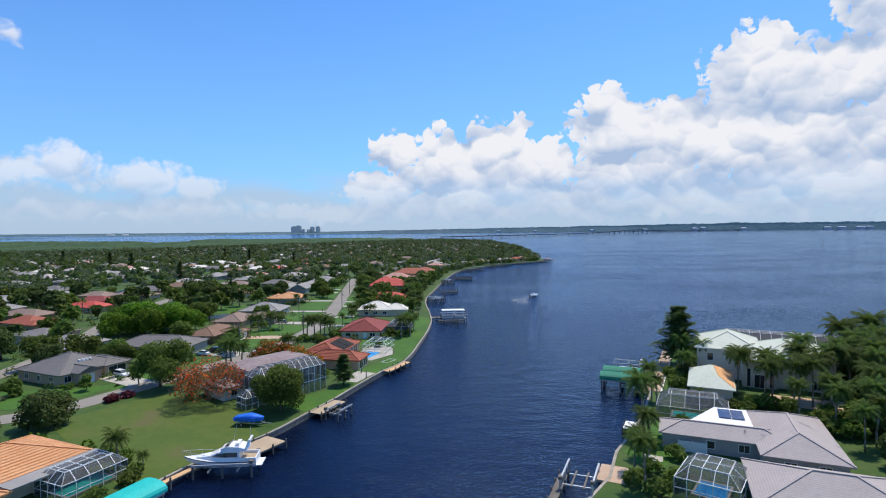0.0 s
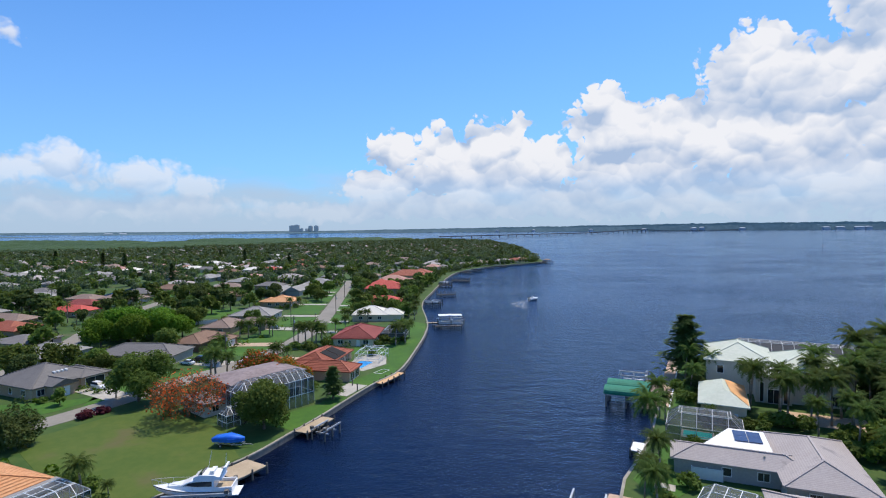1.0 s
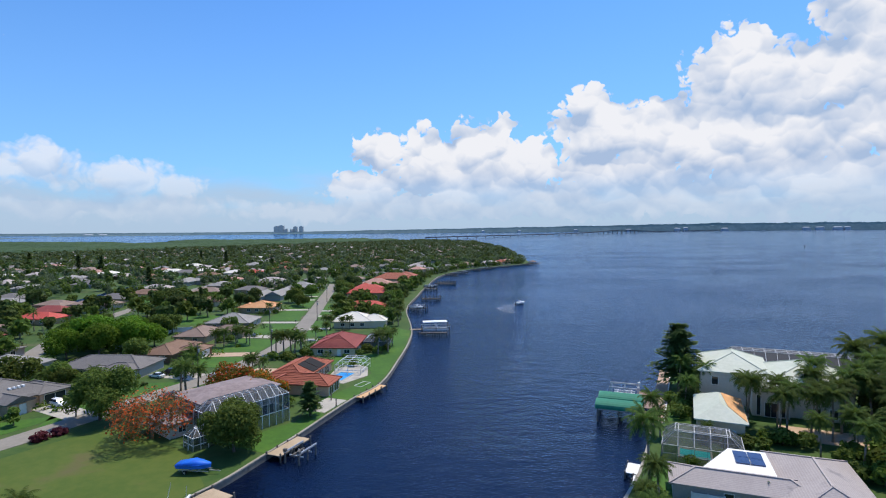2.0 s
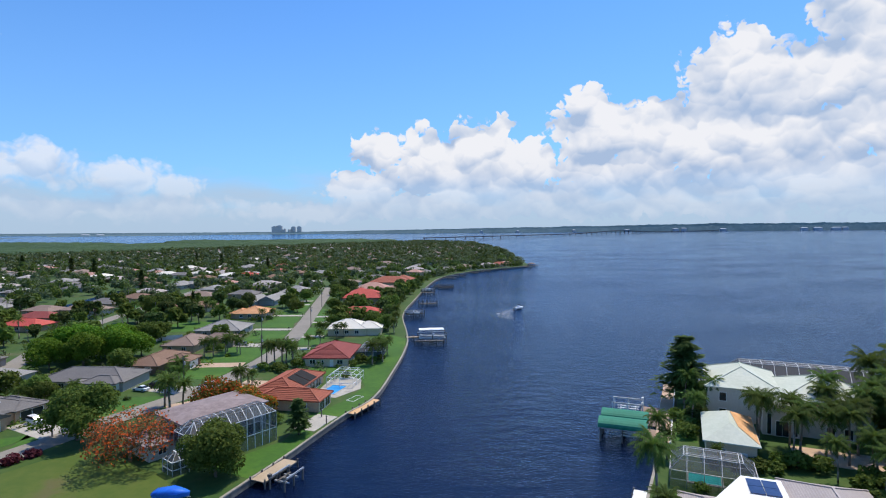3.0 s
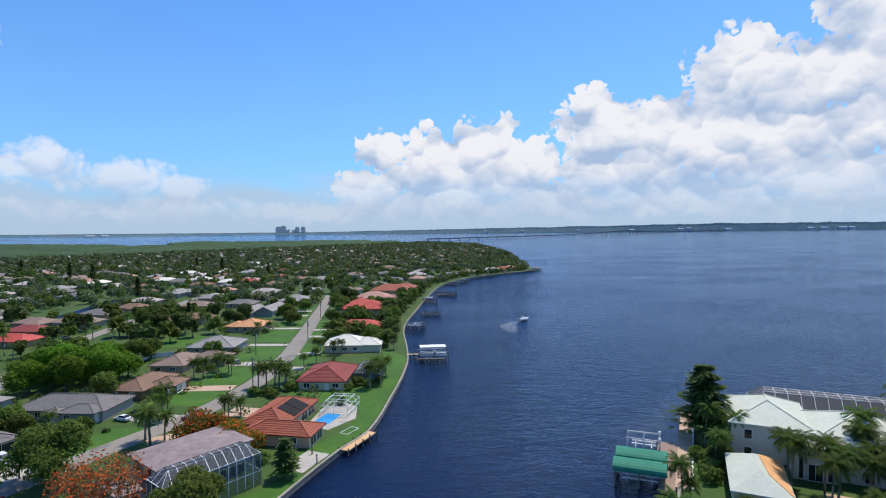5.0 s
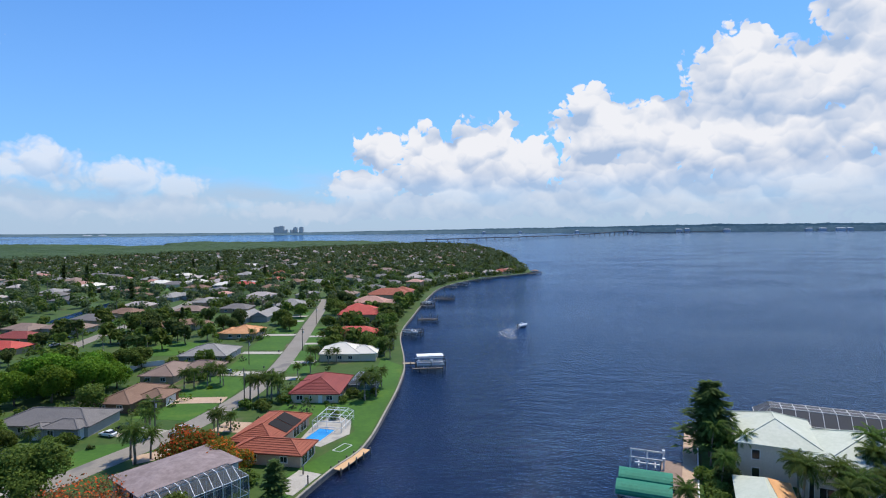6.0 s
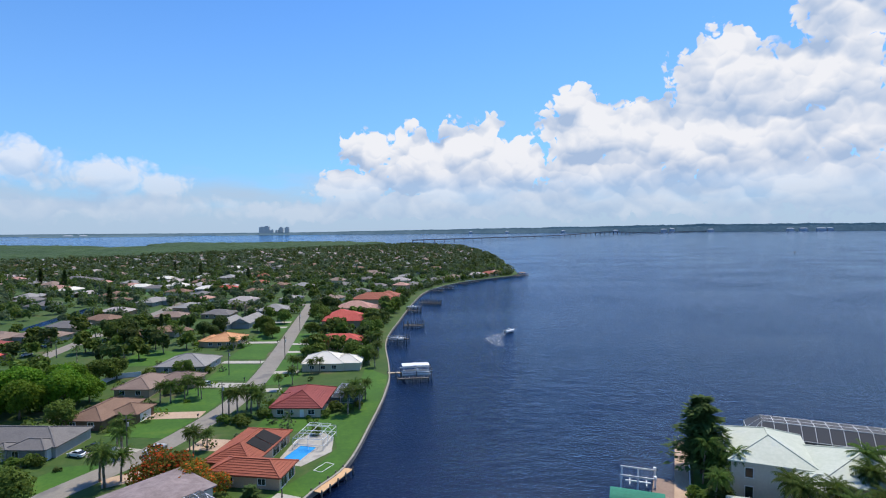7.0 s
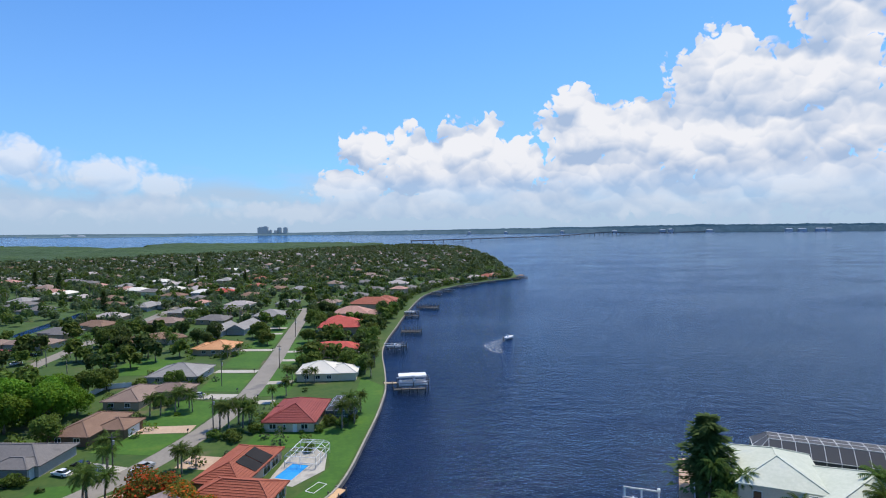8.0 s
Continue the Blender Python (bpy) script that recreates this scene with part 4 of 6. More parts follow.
slab("lawn", [(-66, 240), (-51.6, 238), (-52.5, 260), (-67, 263)], M["lawn"], "bright green front lawn")
slab("lawn", [(-68, 271), (-53.6, 269), (-55.5, 297), (-69, 300)], M["lawn"], "bright green front lawn")
slab("lawn", [(-69, 306), (-56, 303), (-61, 372), (-68, 375)], M["lawn"], "bright green front lawn")
slab("lawn", [(-93, 263), (-88, 285), (-108, 292), (-112, 262)], M["lawn"], "bright green open back lawn")
slab("lawn", [(-44, 232), (-36, 232), (-34, 245), (-39, 265), (-46, 268)], M["lawn"], "bright green front lawn")
slab("lawn", [(-46.6, 275), (-36, 275), (-38, 320), (-49, 322)], M["lawn"], "bright green front lawn")
slab("lawn", [(-107, 128), (-94, 127.5), (-84, 137), (-79, 148), (-90, 143.5), (-106, 141)], M["lawn"], "bright green lawn round a grey roofed house")
slab("lawn", [(-215, 500), (-190, 500), (-190, 535), (-215, 530)], M["lawn"], "bright green open lawn")
slab("lawn", [(-172, 338), (-150, 338), (-150, 358), (-170, 356)], M["lawn"], "bright green open lawn")
slab("lawn", [(29.6, 100.2), (40.6, 113.6), (46, 112), (38, 97), (31, 92)], M["lawn"], "bright green waterfront lawn")
slab("lawn", [(51.5, 134.5), (55.5, 133), (76, 172.5), (71.5, 173)], M["lawn"], "bright green strip of lawn beside a walkway")
slab("lawn", [(72, 96), (98, 84), (104, 96), (80, 108)], M["lawn"], "bright green front lawn")

DR = "pale concrete driveway"
slab("driveway", quad(-65, 178.5, 15, 7, -20), M["concrete"], DR, 0.04, "driveway")
slab("driveway", quad(-62.5, 204.3, 16, 5.5, 0), M["pavers"], "orange-tan paver driveway", 0.04, "driveway")
slab("driveway", quad(-59.5, 233.6, 16, 5.6, -8), M["concrete"], DR, 0.04, "driveway")
slab("driveway", quad(-60.5, 265, 16, 4.0, -5), M["concrete"], DR, 0.04, "driveway")
slab("driveway", quad(-62.5, 302, 15, 4.0, -3), M["concrete"], DR, 0.04, "driveway")
slab("driveway", quad(-65, 340, 12, 4.0, 0), M["concrete"], DR, 0.04, "driveway")
slab("driveway", quad(-66, 356, 12, 4.0, 0), M["concrete"], DR, 0.04, "driveway")
slab("driveway", quad(-54.5, 166.0, 13, 5, 30), M["pavers"], "pinkish paver driveway", 0.04, "driveway")
slab("driveway", quad(-80.5, 149.8, 17, 6.0, -32), M["concrete"], DR, 0.04, "driveway")
slab("driveway", quad(-43.3, 181.5, 11, 7.0, -13), M["pavers"], "pinkish paver driveway", 0.04, "driveway")
slab("driveway", quad(-41.5, 226, 8, 4.0, 0), M["concrete"], DR, 0.04, "driveway")
slab("driveway", quad(-42.0, 248, 12, 4.0, 5), M["concrete"], DR, 0.04, "driveway")
slab("driveway", quad(-43, 281, 10, 3.5, 0), M["concrete"], DR, 0.04, "driveway")
slab("driveway", quad(-45, 297, 9, 3.5, 0), M["concrete"], DR, 0.04, "driveway")
slab("patio", quad(-22.3, 150.2, 5.4, 9.5, -24), M["concrete"], "pale concrete waterfront patio", 0.06, "patio")
slab("patio", [(-26.5, 170), (-20.5, 167.5), (-14.8, 175), (-15.4, 184), (-20, 188.5), (-24.5, 183)], M["concrete"], "pale stone pool deck", 0.05, "patio")
slab("patio", quad(77.5, 123.5, 15, 8, -27), M["pavers"], "brown paver forecourt", 0.05, "patio")
slab("patio", quad(25.0, 92.0, 4.5, 6.0, -27), M["pavers"], "tan waterside patio", 0.06, "patio")
slab("patio", quad(33.5, 97.5, 3.0, 2.2, -27), M["concrete"], "pale concrete garden slab", 0.06, "patio")


# ---- tree stock, built once and repeated ----
def put_all(ob, spots):
    """Moves the first of a kind to the first spot (x, y, scale) and copies it to the others."""
    rng = random.Random(len(spots))
    for i, (x, y, s) in enumerate(spots):
        if i == 0:
            ob.matrix_basis = pose(x, y, G, 0, 0, rng.uniform(0, 360))
            ob.scale = (s, s, s)
        else:
            place(ob, x, y, rng.uniform(0, 360), s)


# single trees with a character of their own
broad_tree("flame_tree", "flame tree with a wide orange-red flowering crown", at(-53.2, 132.2), 7.2, 8.6, 4200, M["flame"], 1, 0.24, 0.26, 0.95, 13)
broad_tree("flame_tree", "flame tree with orange flowers over yellowish green leaves", at(-46.5, 160.0), 5.6, 6.4, 5500, M["flame2"], 2, 0.27, 0.24, 0.9, 9)
broad_tree("flame_tree", "flame tree with orange flowers over yellowish green leaves", at(-38.5, 154.5), 5.2, 6.0, 5200, M["flame2"], 3, 0.27, 0.24, 0.9, 9)
broad_tree("shade_tree", "dense round dark green tree before a screen cage", at(-35.0, 124.6), 7.8, 6.3, 12000, M["leaf"], 4, 0.24, 0.25, 0.72, 9)
broad_tree("shade_tree", "large loose dark green tree beside the street", at(-69.5, 143.5), 10.5, 6.6, 8500, M["leaf"], 5, 0.27, 0.3, 0.8, 9)
broad_tree("shade_tree", "low spreading dark green tree on a lawn edge", at(-79.0, 117.0), 5.8, 5.0, 6000, M["leafdark"], 6, 0.24, 0.25, 0.8, 9)
broad_tree("garden_tree", "small thin garden tree on a front lawn", at(-86.0, 141.5), 4.2, 1.8, 700, M["leaf"], 8, 0.26, 0.1, 0.7, 6)
broad_tree("garden_bush", "rounded dark green garden bush", at(-101.0, 138.5), 3.6, 2.6, 1200, M["leaf"], 9, 0.28, 0.1, 0.7, 6)
broad_tree("flower_bush", "low maroon-leaved shrub bed beside the road", at(-75.0, 133.0), 0.9, 1.9, 700, M["maroon"], 10, 0.24, 0.06, 0.8, 6)
broad_tree("flower_bush", "low maroon-leaved shrub bed beside the road", at(-73.0, 135.5), 0.85, 1.6, 600, M["maroon"], 11, 0.24, 0.06, 0.8, 6)

grove = broad_tree("shade_tree", "large bright green shade tree in a grove", at(0, 0), 10.0, 6.6, 5600, M["leaflight"], 21, 0.32, 0.3, 0.8, 10)
put_all(grove, [(-104, 205, 1.0), (-98, 213, 1.05), (-110, 215, 1.1), (-102, 222, 0.95), (-113, 203, 0.9), (-118, 226, 0.9), (-93, 219, 0.75), (-106, 232, 0.85), (-116, 214, 1.0)])
mid_a = broad_tree("shade_tree", "round dark green shade tree", at(0, 0), 7.6, 5.0, 2300, M["leaf"], 22, 0.36, 0.22, 0.75, 8)
put_all(mid_a, [(-88, 197, 0.9), (-101, 239, 1.0), (-76, 245.5, 0.72), (-98, 245, 0.9), (-64, 318, 0.8), (-60, 312, 0.75), (-68, 330, 1.0), (-63, 352, 0.9), (-131, 322, 1.05), (-122, 300, 0.9), (-128, 308, 1.2), (-112, 330, 0.8),
                (-13, 303, 1.1), (-12, 322, 1.0), (-12, 340, 1.1), (-42, 316, 0.8), (-40, 345, 1.1), (-45, 360, 1.1), (-14, 352, 0.9), (-104, 170, 1.0), (-112, 165, 1.1), (-92, 168, 0.7), (-120, 150, 1.0),
                (-95, 171, 0.8), (-18, 266, 0.85), (-14, 258, 0.7), (-35, 266, 0.7), (-105, 134, 0.6), (-112, 140, 0.9), (-118, 135, 1.0), (-85, 110, 0.5), (-90, 112, 0.6)])
mid_b = broad_tree("shade_tree", "dense very dark green tree", at(0, 0), 8.0, 4.8, 2300, M["leafdark"], 23, 0.36, 0.24, 0.7, 8)
put_all(mid_b, [(-126, 312, 1.3), (-118, 296, 1.1), (-108, 160, 0.9), (-90, 330, 1.0), (-94, 318, 0.9), (-88, 313, 0.8), (-66, 362, 0.8), (-50, 385, 1.0), (-46, 400, 1.1), (-40, 392, 1.0), (-36, 356, 1.0), (-20, 356, 0.9), (-10, 398, 1.0), (4, 440, 0.8),
                (92, 128, 1.0), (99, 132, 1.1), (86, 118, 0.9), (94, 116, 1.0), (104, 122, 1.1), (84, 106, 0.9), (92, 104, 1.0), (78, 101, 0.7), (70, 92, 0.7), (75, 88, 0.8), (110, 134, 1.2), (104, 108, 1.1), (60, 141.5, 0.6), (64, 150, 0.5), (96, 92, 0.8), (-132, 175, 1.1), (-128, 150, 1.0)])
bush = broad_tree("garden_bush", "rounded green garden bush", at(0, 0), 2.4, 1.9, 420, M["leaf"], 24, 0.28, 0.07, 0.75, 7)
put_all(bush, [(-84, 172.5, 0.9), (-81, 173.5, 1.0), (-78.5, 173, 0.8), (-91, 143, 0.6), (-95, 146, 0.5), (-41, 150, 1.1), (-36, 149, 1.0), (-31, 150, 0.9), (-46, 196, 1.0), (-42, 196, 1.0), (-40, 193.5, 0.9), (-37, 200, 1.0), (-19.5, 199, 0.8), (-17.5, 204, 1.1), (-14, 203, 0.9), (-11, 206, 0.8),
               (-20, 186, 0.8), (-72, 224.5, 0.9), (-69, 226, 0.9), (-88, 247, 1.2), (-69, 250, 0.9), (-69, 291, 0.8), (-72, 289, 0.8), (57, 121, 0.9), (59.5, 120, 0.9), (62, 119, 0.8), (64.5, 121.5, 1.0), (67, 120.5, 1.2), (70, 119, 1.1), (55.5, 125.5, 0.8), (56.5, 139, 1.2), (55, 136, 1.1), (59, 143, 1.3), (57.5, 146, 1.0),
               (31, 92, 0.9), (34, 101.5, 1.0), (37, 97.0, 0.9), (33, 88, 1.0), (29, 85, 1.0), (27, 88.5, 0.9), (45.5, 113, 0.7), (63, 84, 1.0), (66, 86, 1.1), (72, 112, 1.0), (75, 114, 1.1), (-60.5, 100.5, 0.9), (-57.5, 101, 0.9), (-54, 100, 0.8), (-49.8, 95, 0.7), (-48.8, 91.5, 0.8), (-50.5, 86, 0.9), (69, 106, 1.2), (72, 104, 1.3), (75, 106, 1.4), (78, 110, 1.4), (74, 111, 1.2), (81, 108, 1.5), (85, 108, 1.4), (79, 101, 1.3), (84, 100, 1.4), (88, 103, 1.5), (81, 114, 1.4), (87, 114, 1.5), (-31, 204, 0.5), (-24, 198, 0.4), (-36, 209, 0.9)])
coco = palm_tree("coconut_palm", "tall coconut palm with a drooping green crown", at(0, 0), 8.5, 31, 38, 3.4, None, 0.7, 13)
put_all(coco, [(36, 108.0, 1.15), (66, 130, 1.12), (71.5, 126, 1.05), (75, 124, 0.95), (86, 129, 1.2), (91, 133, 1.25), (97, 136, 1.35), (105, 139, 1.4), (83, 134, 1.1), (79, 128, 1.0), (101, 128, 1.25), (111, 128, 1.3), (96, 120, 1.05), (69, 135, 1.0), (58.5, 141, 0.8), (88, 121, 1.0), (45.5, 127.5, 0.85), (106, 117, 1.2), (115, 141, 1.35), (78, 117, 0.75), (83, 99, 0.85), (33.5, 99, 0.8), (29, 94, 0.7), (28, 87, 0.85), (70, 98.5, 0.8), (74, 95, 0.7), (100, 142, 1.5), (108, 146, 1.6), (95, 127, 1.3), (90, 110, 1.1), (100, 112, 1.2), (118, 134, 1.5), (112, 118, 1.3), (86, 140, 1.2), (122, 146, 1.6), (80, 108, 0.9)])
royal = palm_tree("garden_palm", "garden palm with a full green crown", at(0, 0), 5.2, 32, 32, 2.6, None, 0.4, 11)
put_all(royal, [(-53.6, 97.3, 1.0), (-49.2, 96.5, 0.5), (-58.5, 161, 1.35), (-61, 164, 1.25), (-56.5, 163.5, 1.1), (-64.5, 180, 1.3), (-63, 177, 1.1), (-67, 183, 1.0), (-48.5, 179, 0.9), (-46.5, 176, 1.0), (-44.5, 179, 0.8), (-44, 201.5, 1.3), (-47, 203.5, 1.2), (-41, 204, 1.25), (-38.5, 202, 1.1), (-43, 207, 1.2), (-40, 209, 1.0),
                (-62, 222, 1.0), (-65, 219, 1.05), (-68, 216, 1.05), (-71, 216, 1.0), (-66, 224, 1.0), (-60, 219, 0.9), (-13.5, 200.5, 1.2), (-10.5, 204, 1.1), (-12.5, 209, 1.2), (-9.5, 214, 1.0), (-38, 249, 0.9), (-36, 247, 0.9), (-31, 245.5, 0.85), (-28, 246, 0.9), (-38, 226, 0.8), (-35, 232, 0.9), (-8.5, 252, 1.0), (-11, 257, 1.1), (-8, 268, 1.0), (-9, 281, 1.2), (-12, 287, 1.1), (-30, 281, 1.0), (-36, 288, 1.0), (-38, 277, 1.0),
                (-71, 288, 0.9), (-68, 293, 0.8), (-85, 168, 0.9), (-78, 160, 0.8), (-72.5, 152, 1.1), (-76, 146, 0.9), (-18, 330, 1.3), (-40, 328, 1.3), (-10, 372, 1.2), (0, 402, 1.1), (-32, 398, 1.2), (64, 150, 1.1), (62, 145, 1.0), (53.5, 123, 0.6), (46, 126, 0.9), (50, 99, 0.6), (-108, 318, 1.0), (-114, 308, 1.2), (-99, 303, 1.2), (-141, 312, 1.1), (-137, 318, 1.1), (-101, 131.5, 0.6), (-97, 166.5, 0.8)])


def conifer(name, label, m, h, r, n, seed):
    rng = random.Random(seed)
    t = thing(name, label, "tree", m)
    part("trunk", Geo().tube((0, 0, -0.3), (0, 0, h), 0.2, 0.04), M["bark"], t, smooth=True)
    cr = Geo()
    for _ in range(n):
        k = rng.uniform(0.1, 1.0) ** 0.8
        a = rng.uniform(0, math.tau)
        q = r * (1.06 - k) ** 0.6 * rng.uniform(0.3, 1.0) * (1 + 0.55 * math.sin(k * 38 + 2 * math.sin(a * 2 + k * 9)))
        c = Vector((math.cos(a) * q, math.sin(a) * q, h * k))
        d = Vector((math.cos(a), math.sin(a), rng.uniform(-0.5, 0.3))) * rng.uniform(0.3, 0.6) * (1 + 0.12 * r)
        s = Vector((-d.y, d.x, rng.uniform(-0.2, 0.2))) * 0.45
        cr.face(c - d * 0.4, c + s, c + d * 1.2, c - s)
    part("crown", cr, M["leafdark"], t)
    return t


conifer("garden_conifer", "bushy dark conical tree beside a seawall", at(-24.6, 143.0), 7.6, 2.3, 1800, 42)
pine = conifer("island_pine", "tall dark conical pine", at(0, 0), 14, 2.8, 2000, 41)
put_all(pine, [(-188, 417, 1.1), (-123, 340, 0.6), (-300, 560, 1.2), (-330, 575, 1.2), (-150, 600, 1.0), (-260, 700, 1.1), (-420, 640, 1.2), (-210, 640, 1.2)])
conifer("island_pine", "big tall pine with layered branches beside a walkway", at(64.6, 156.5), 16.4, 5.6, 5600, 43)
put_more = [(72, 108, 0.9), (78, 106, 1.0), (76, 114, 0.9), (84, 112, 1.1), (70, 115, 0.8), (82, 104, 1.0), (88, 106, 1.1), (74, 101, 0.9), (68, 123, 1.0), (77, 121, 1.05), (82, 125, 1.1), (89, 126, 1.15), (93, 123, 1.2), (73, 131, 1.05), (62.5, 152, 1.0), (66, 148, 0.9)]
for i, (x, y, s) in enumerate(put_more):
    place(coco, x, y, 47 * i, s)


# ---- far distance ----
g = Geo()
rng = random.Random(5)
n = 420
for row, (yy, hh) in enumerate(((4520, 14), (4620, 20))):
    prev = None
    for i in range(n + 1):
        x = -5200 + 10400 * i / n
        y = yy + 60 * noise.noise((x * 0.002, row, 0))
        z = hh * (1 + 2.6 * min(1, max(0, (x + 900) / 3600))) * (0.9 + 0.10 * noise.noise((x * 0.004, row * 3.0, 1)) + 0.12 * noise.noise((x * 0.05, row, 2)))
        p = ((x, y, 0), (x, y + 25, z), (x, y + 160, z * 0.9))
        if prev:
            g.face(prev[0], p[0], p[1], prev[1]), g.face(prev[1], p[1], p[2], prev[2])
        prev = p
for xa, ya, xb, yb, hh in ((-3600, 2750, -2040, 3060, 9), (-2500, 3900, -1500, 4120, 10), (-1420, 4330, -1130, 4360, 9)):  # low arms of land before it
    for i in range(30):
        p, q = (Vector((xa, ya, 0)).lerp(Vector((xb, yb, 0)), k / 30) for k in (i, i + 1))
        za, zb = (hh * (0.8 + 0.4 * noise.noise((v.x * 0.01, 4, 0))) * min(1, (30 - k) / 6) for v, k in ((p, i), (q, i + 1)))
        g.face(p, q, q + Vector((0, 30, zb)), p + Vector((0, 30, za)))
        g.face(p + Vector((0, 30, za)), q + Vector((0, 30, zb)), q + Vector((0, 90, 0)), p + Vector((0, 90, 0)))
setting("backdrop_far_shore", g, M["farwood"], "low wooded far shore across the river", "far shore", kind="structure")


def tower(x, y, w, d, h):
    t = tagged(thing("backdrop_tower", "high-rise tower on the far shore, hazed pale blue-grey", "tower block", pose(x, y, 0), "far towers"), kind="structure")
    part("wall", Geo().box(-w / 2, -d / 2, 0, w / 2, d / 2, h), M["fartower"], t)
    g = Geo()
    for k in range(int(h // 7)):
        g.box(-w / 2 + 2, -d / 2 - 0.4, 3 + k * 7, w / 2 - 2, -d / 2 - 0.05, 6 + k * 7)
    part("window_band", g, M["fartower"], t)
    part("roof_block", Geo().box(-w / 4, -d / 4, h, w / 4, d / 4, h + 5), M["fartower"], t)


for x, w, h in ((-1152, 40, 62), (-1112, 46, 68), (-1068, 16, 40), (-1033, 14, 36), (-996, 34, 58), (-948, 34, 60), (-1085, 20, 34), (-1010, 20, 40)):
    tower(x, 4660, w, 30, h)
for x, y, w, h in ((-2290, 3990, 60, 16), (-2200, 4010, 50, 17), (1780, 4500, 40, 26), (2190, 4490, 46, 34), (2260, 4490, 40, 40), (2600, 4490, 50, 30), (3300, 4480, 60, 34), (3420, 4480, 70, 36), (3580, 4480, 80, 36), (3660, 4480, 50, 38), (560, 4495, 24, 22), (860, 4495, 24, 22), (1330, 4490, 30, 26)):
    t = tagged(thing("backdrop_building", "low pale building on the far wooded shore", "building", pose(x, y, 0), "far buildings"), kind="structure")
    part("wall", Geo().box(-w / 2, -10, 0, w / 2, 10, h * 0.62), M["farwhite"], t)
    g = Geo()
    hip(g, 0, 0, w, 20, h * 0.62, 0.5)
    part("roof", g, M["farwhite"], t)


def bridge():
    t = thing("river_bridge", "long low grey concrete road bridge", "bridge", pose(0, 0, 0))
    deck, n = Geo(), 60
    line = []
    for i in range(n + 1):
        s = i / n
        x, y = 40 + 2510 * s, 2030 + 2450 * s
        line.append((x, y, 7 + 13 * math.exp(-((s - 0.46) / 0.10) ** 2)))
    for i in range(n):
        deck.beam(line[i], line[i + 1], 12, 3.4)
    part("deck", deck, M["bridge"], t)
    for i in range(n + 1):
        x, y, z = line[i]
        part("pier", Geo().box(x - 1.6, y - 2, -1, x + 1.6, y + 2, z - 1), M["bridge"], t)


bridge()


# ---- docks, lifts and boats ----
def piles(parent, spots, z0, z1, r=0.16, mat="oldwood"):
    for x, y in spots:
        part("post", Geo().tube((x, y, z0), (x, y, z1), r), M[mat], parent)


def dock(label, x, y, turn, w, d, z=1.1, mat="deck", step=3.0, rise=0.5):
    """A plank deck on piles; w along its own x, d along its own y."""
    t = thing("dock", label, "dock", pose(x, y, 0, 0, 0, turn))
    g = Geo().box(-w / 2, -d / 2, z - 0.12, w / 2, d / 2, z)
    part("deck", g, M[mat], t)
    part("stringer", Geo().box(-w / 2 + 0.15, -d / 2, z - 0.42, -w / 2 + 0.35, d / 2, z - 0.12), M["oldwood"], t)
    part("stringer", Geo().box(w / 2 - 0.35, -d / 2, z - 0.42, w / 2 - 0.15, d / 2, z - 0.12), M["oldwood"], t)
    m = max(1, round(d / step))
    piles(t, [(s * (w / 2 + 0.05), -d / 2 + d * i / m) for i in range(m + 1) for s in (-1, 1)], -1.5, z + rise)
    return t


def lift(label, x, y, turn, w, d, z=2.6, canopy="", top=4.2, mat="oldwood", plain=False):
    """A boat lift: four posts, two top beams, cradle bunks, and a barrel canopy where it has one."""
    t = thing("boat_lift", label, "boat lift", pose(x, y, 0, 0, 0, turn))
    piles(t, [(a * w / 2, b * d / 2) for a in (-1, 1) for b in (-1, 0, 1)], -1.5, z if not canopy else top - 0.6, 0.17, mat)
    for s in (-1, 1):
        part("top_beam", Geo().box(s * w / 2 - 0.12, -d / 2 - 0.3, z, s * w / 2 + 0.12, d / 2 + 0.3, z + 0.28), M["steel"], t)
        part("cradle_beam", Geo().box(-w / 2, s * d / 4 - 0.12, 0.9, w / 2, s * d / 4 + 0.12, 1.15), M["steel"], t)
        part("bunk", Geo().box(s * w / 5 - 0.13, -d * 0.38, 1.15, s * w / 5 + 0.13, d * 0.38, 1.35), M["oldwood" if plain else "white"], t)
        part("motor_box", Geo().box(s * w / 2 - 0.28, -d / 2 - 0.28, z + 0.28, s * w / 2 + 0.28, -d / 2 + 0.28, z + 0.75), M["oldwood" if plain else "white"], t)
    if canopy:
        g, n = Geo(), 8
        for i in range(n):
            a, b = math.pi * i / n, math.pi * (i + 1) / n
            f = lambda q, o: (-math.cos(q) * (w / 2 + 0.45), o, top - 0.75 + math.sin(q) * 0.95)
            g.solid([f(a, -d / 2 - 0.5), f(b, -d / 2 - 0.5), f(b, d / 2 + 0.5), f(a, d / 2 + 0.5)], [(p[0], p[1], p[2] + 0.06) for p in (f(a, -d / 2 - 0.5), f(b, -d / 2 - 0.5), f(b, d / 2 + 0.5), f(a, d / 2 + 0.5))])
        for s in (-1, 1):
            g.box(s * (w / 2 + 0.45) - 0.03, -d / 2 - 0.5, top - 1.15, s * (w / 2 + 0.45) + 0.03, d / 2 + 0.5, top - 0.7)
        part("canopy", g, M[canopy], t, smooth=False)
    return t


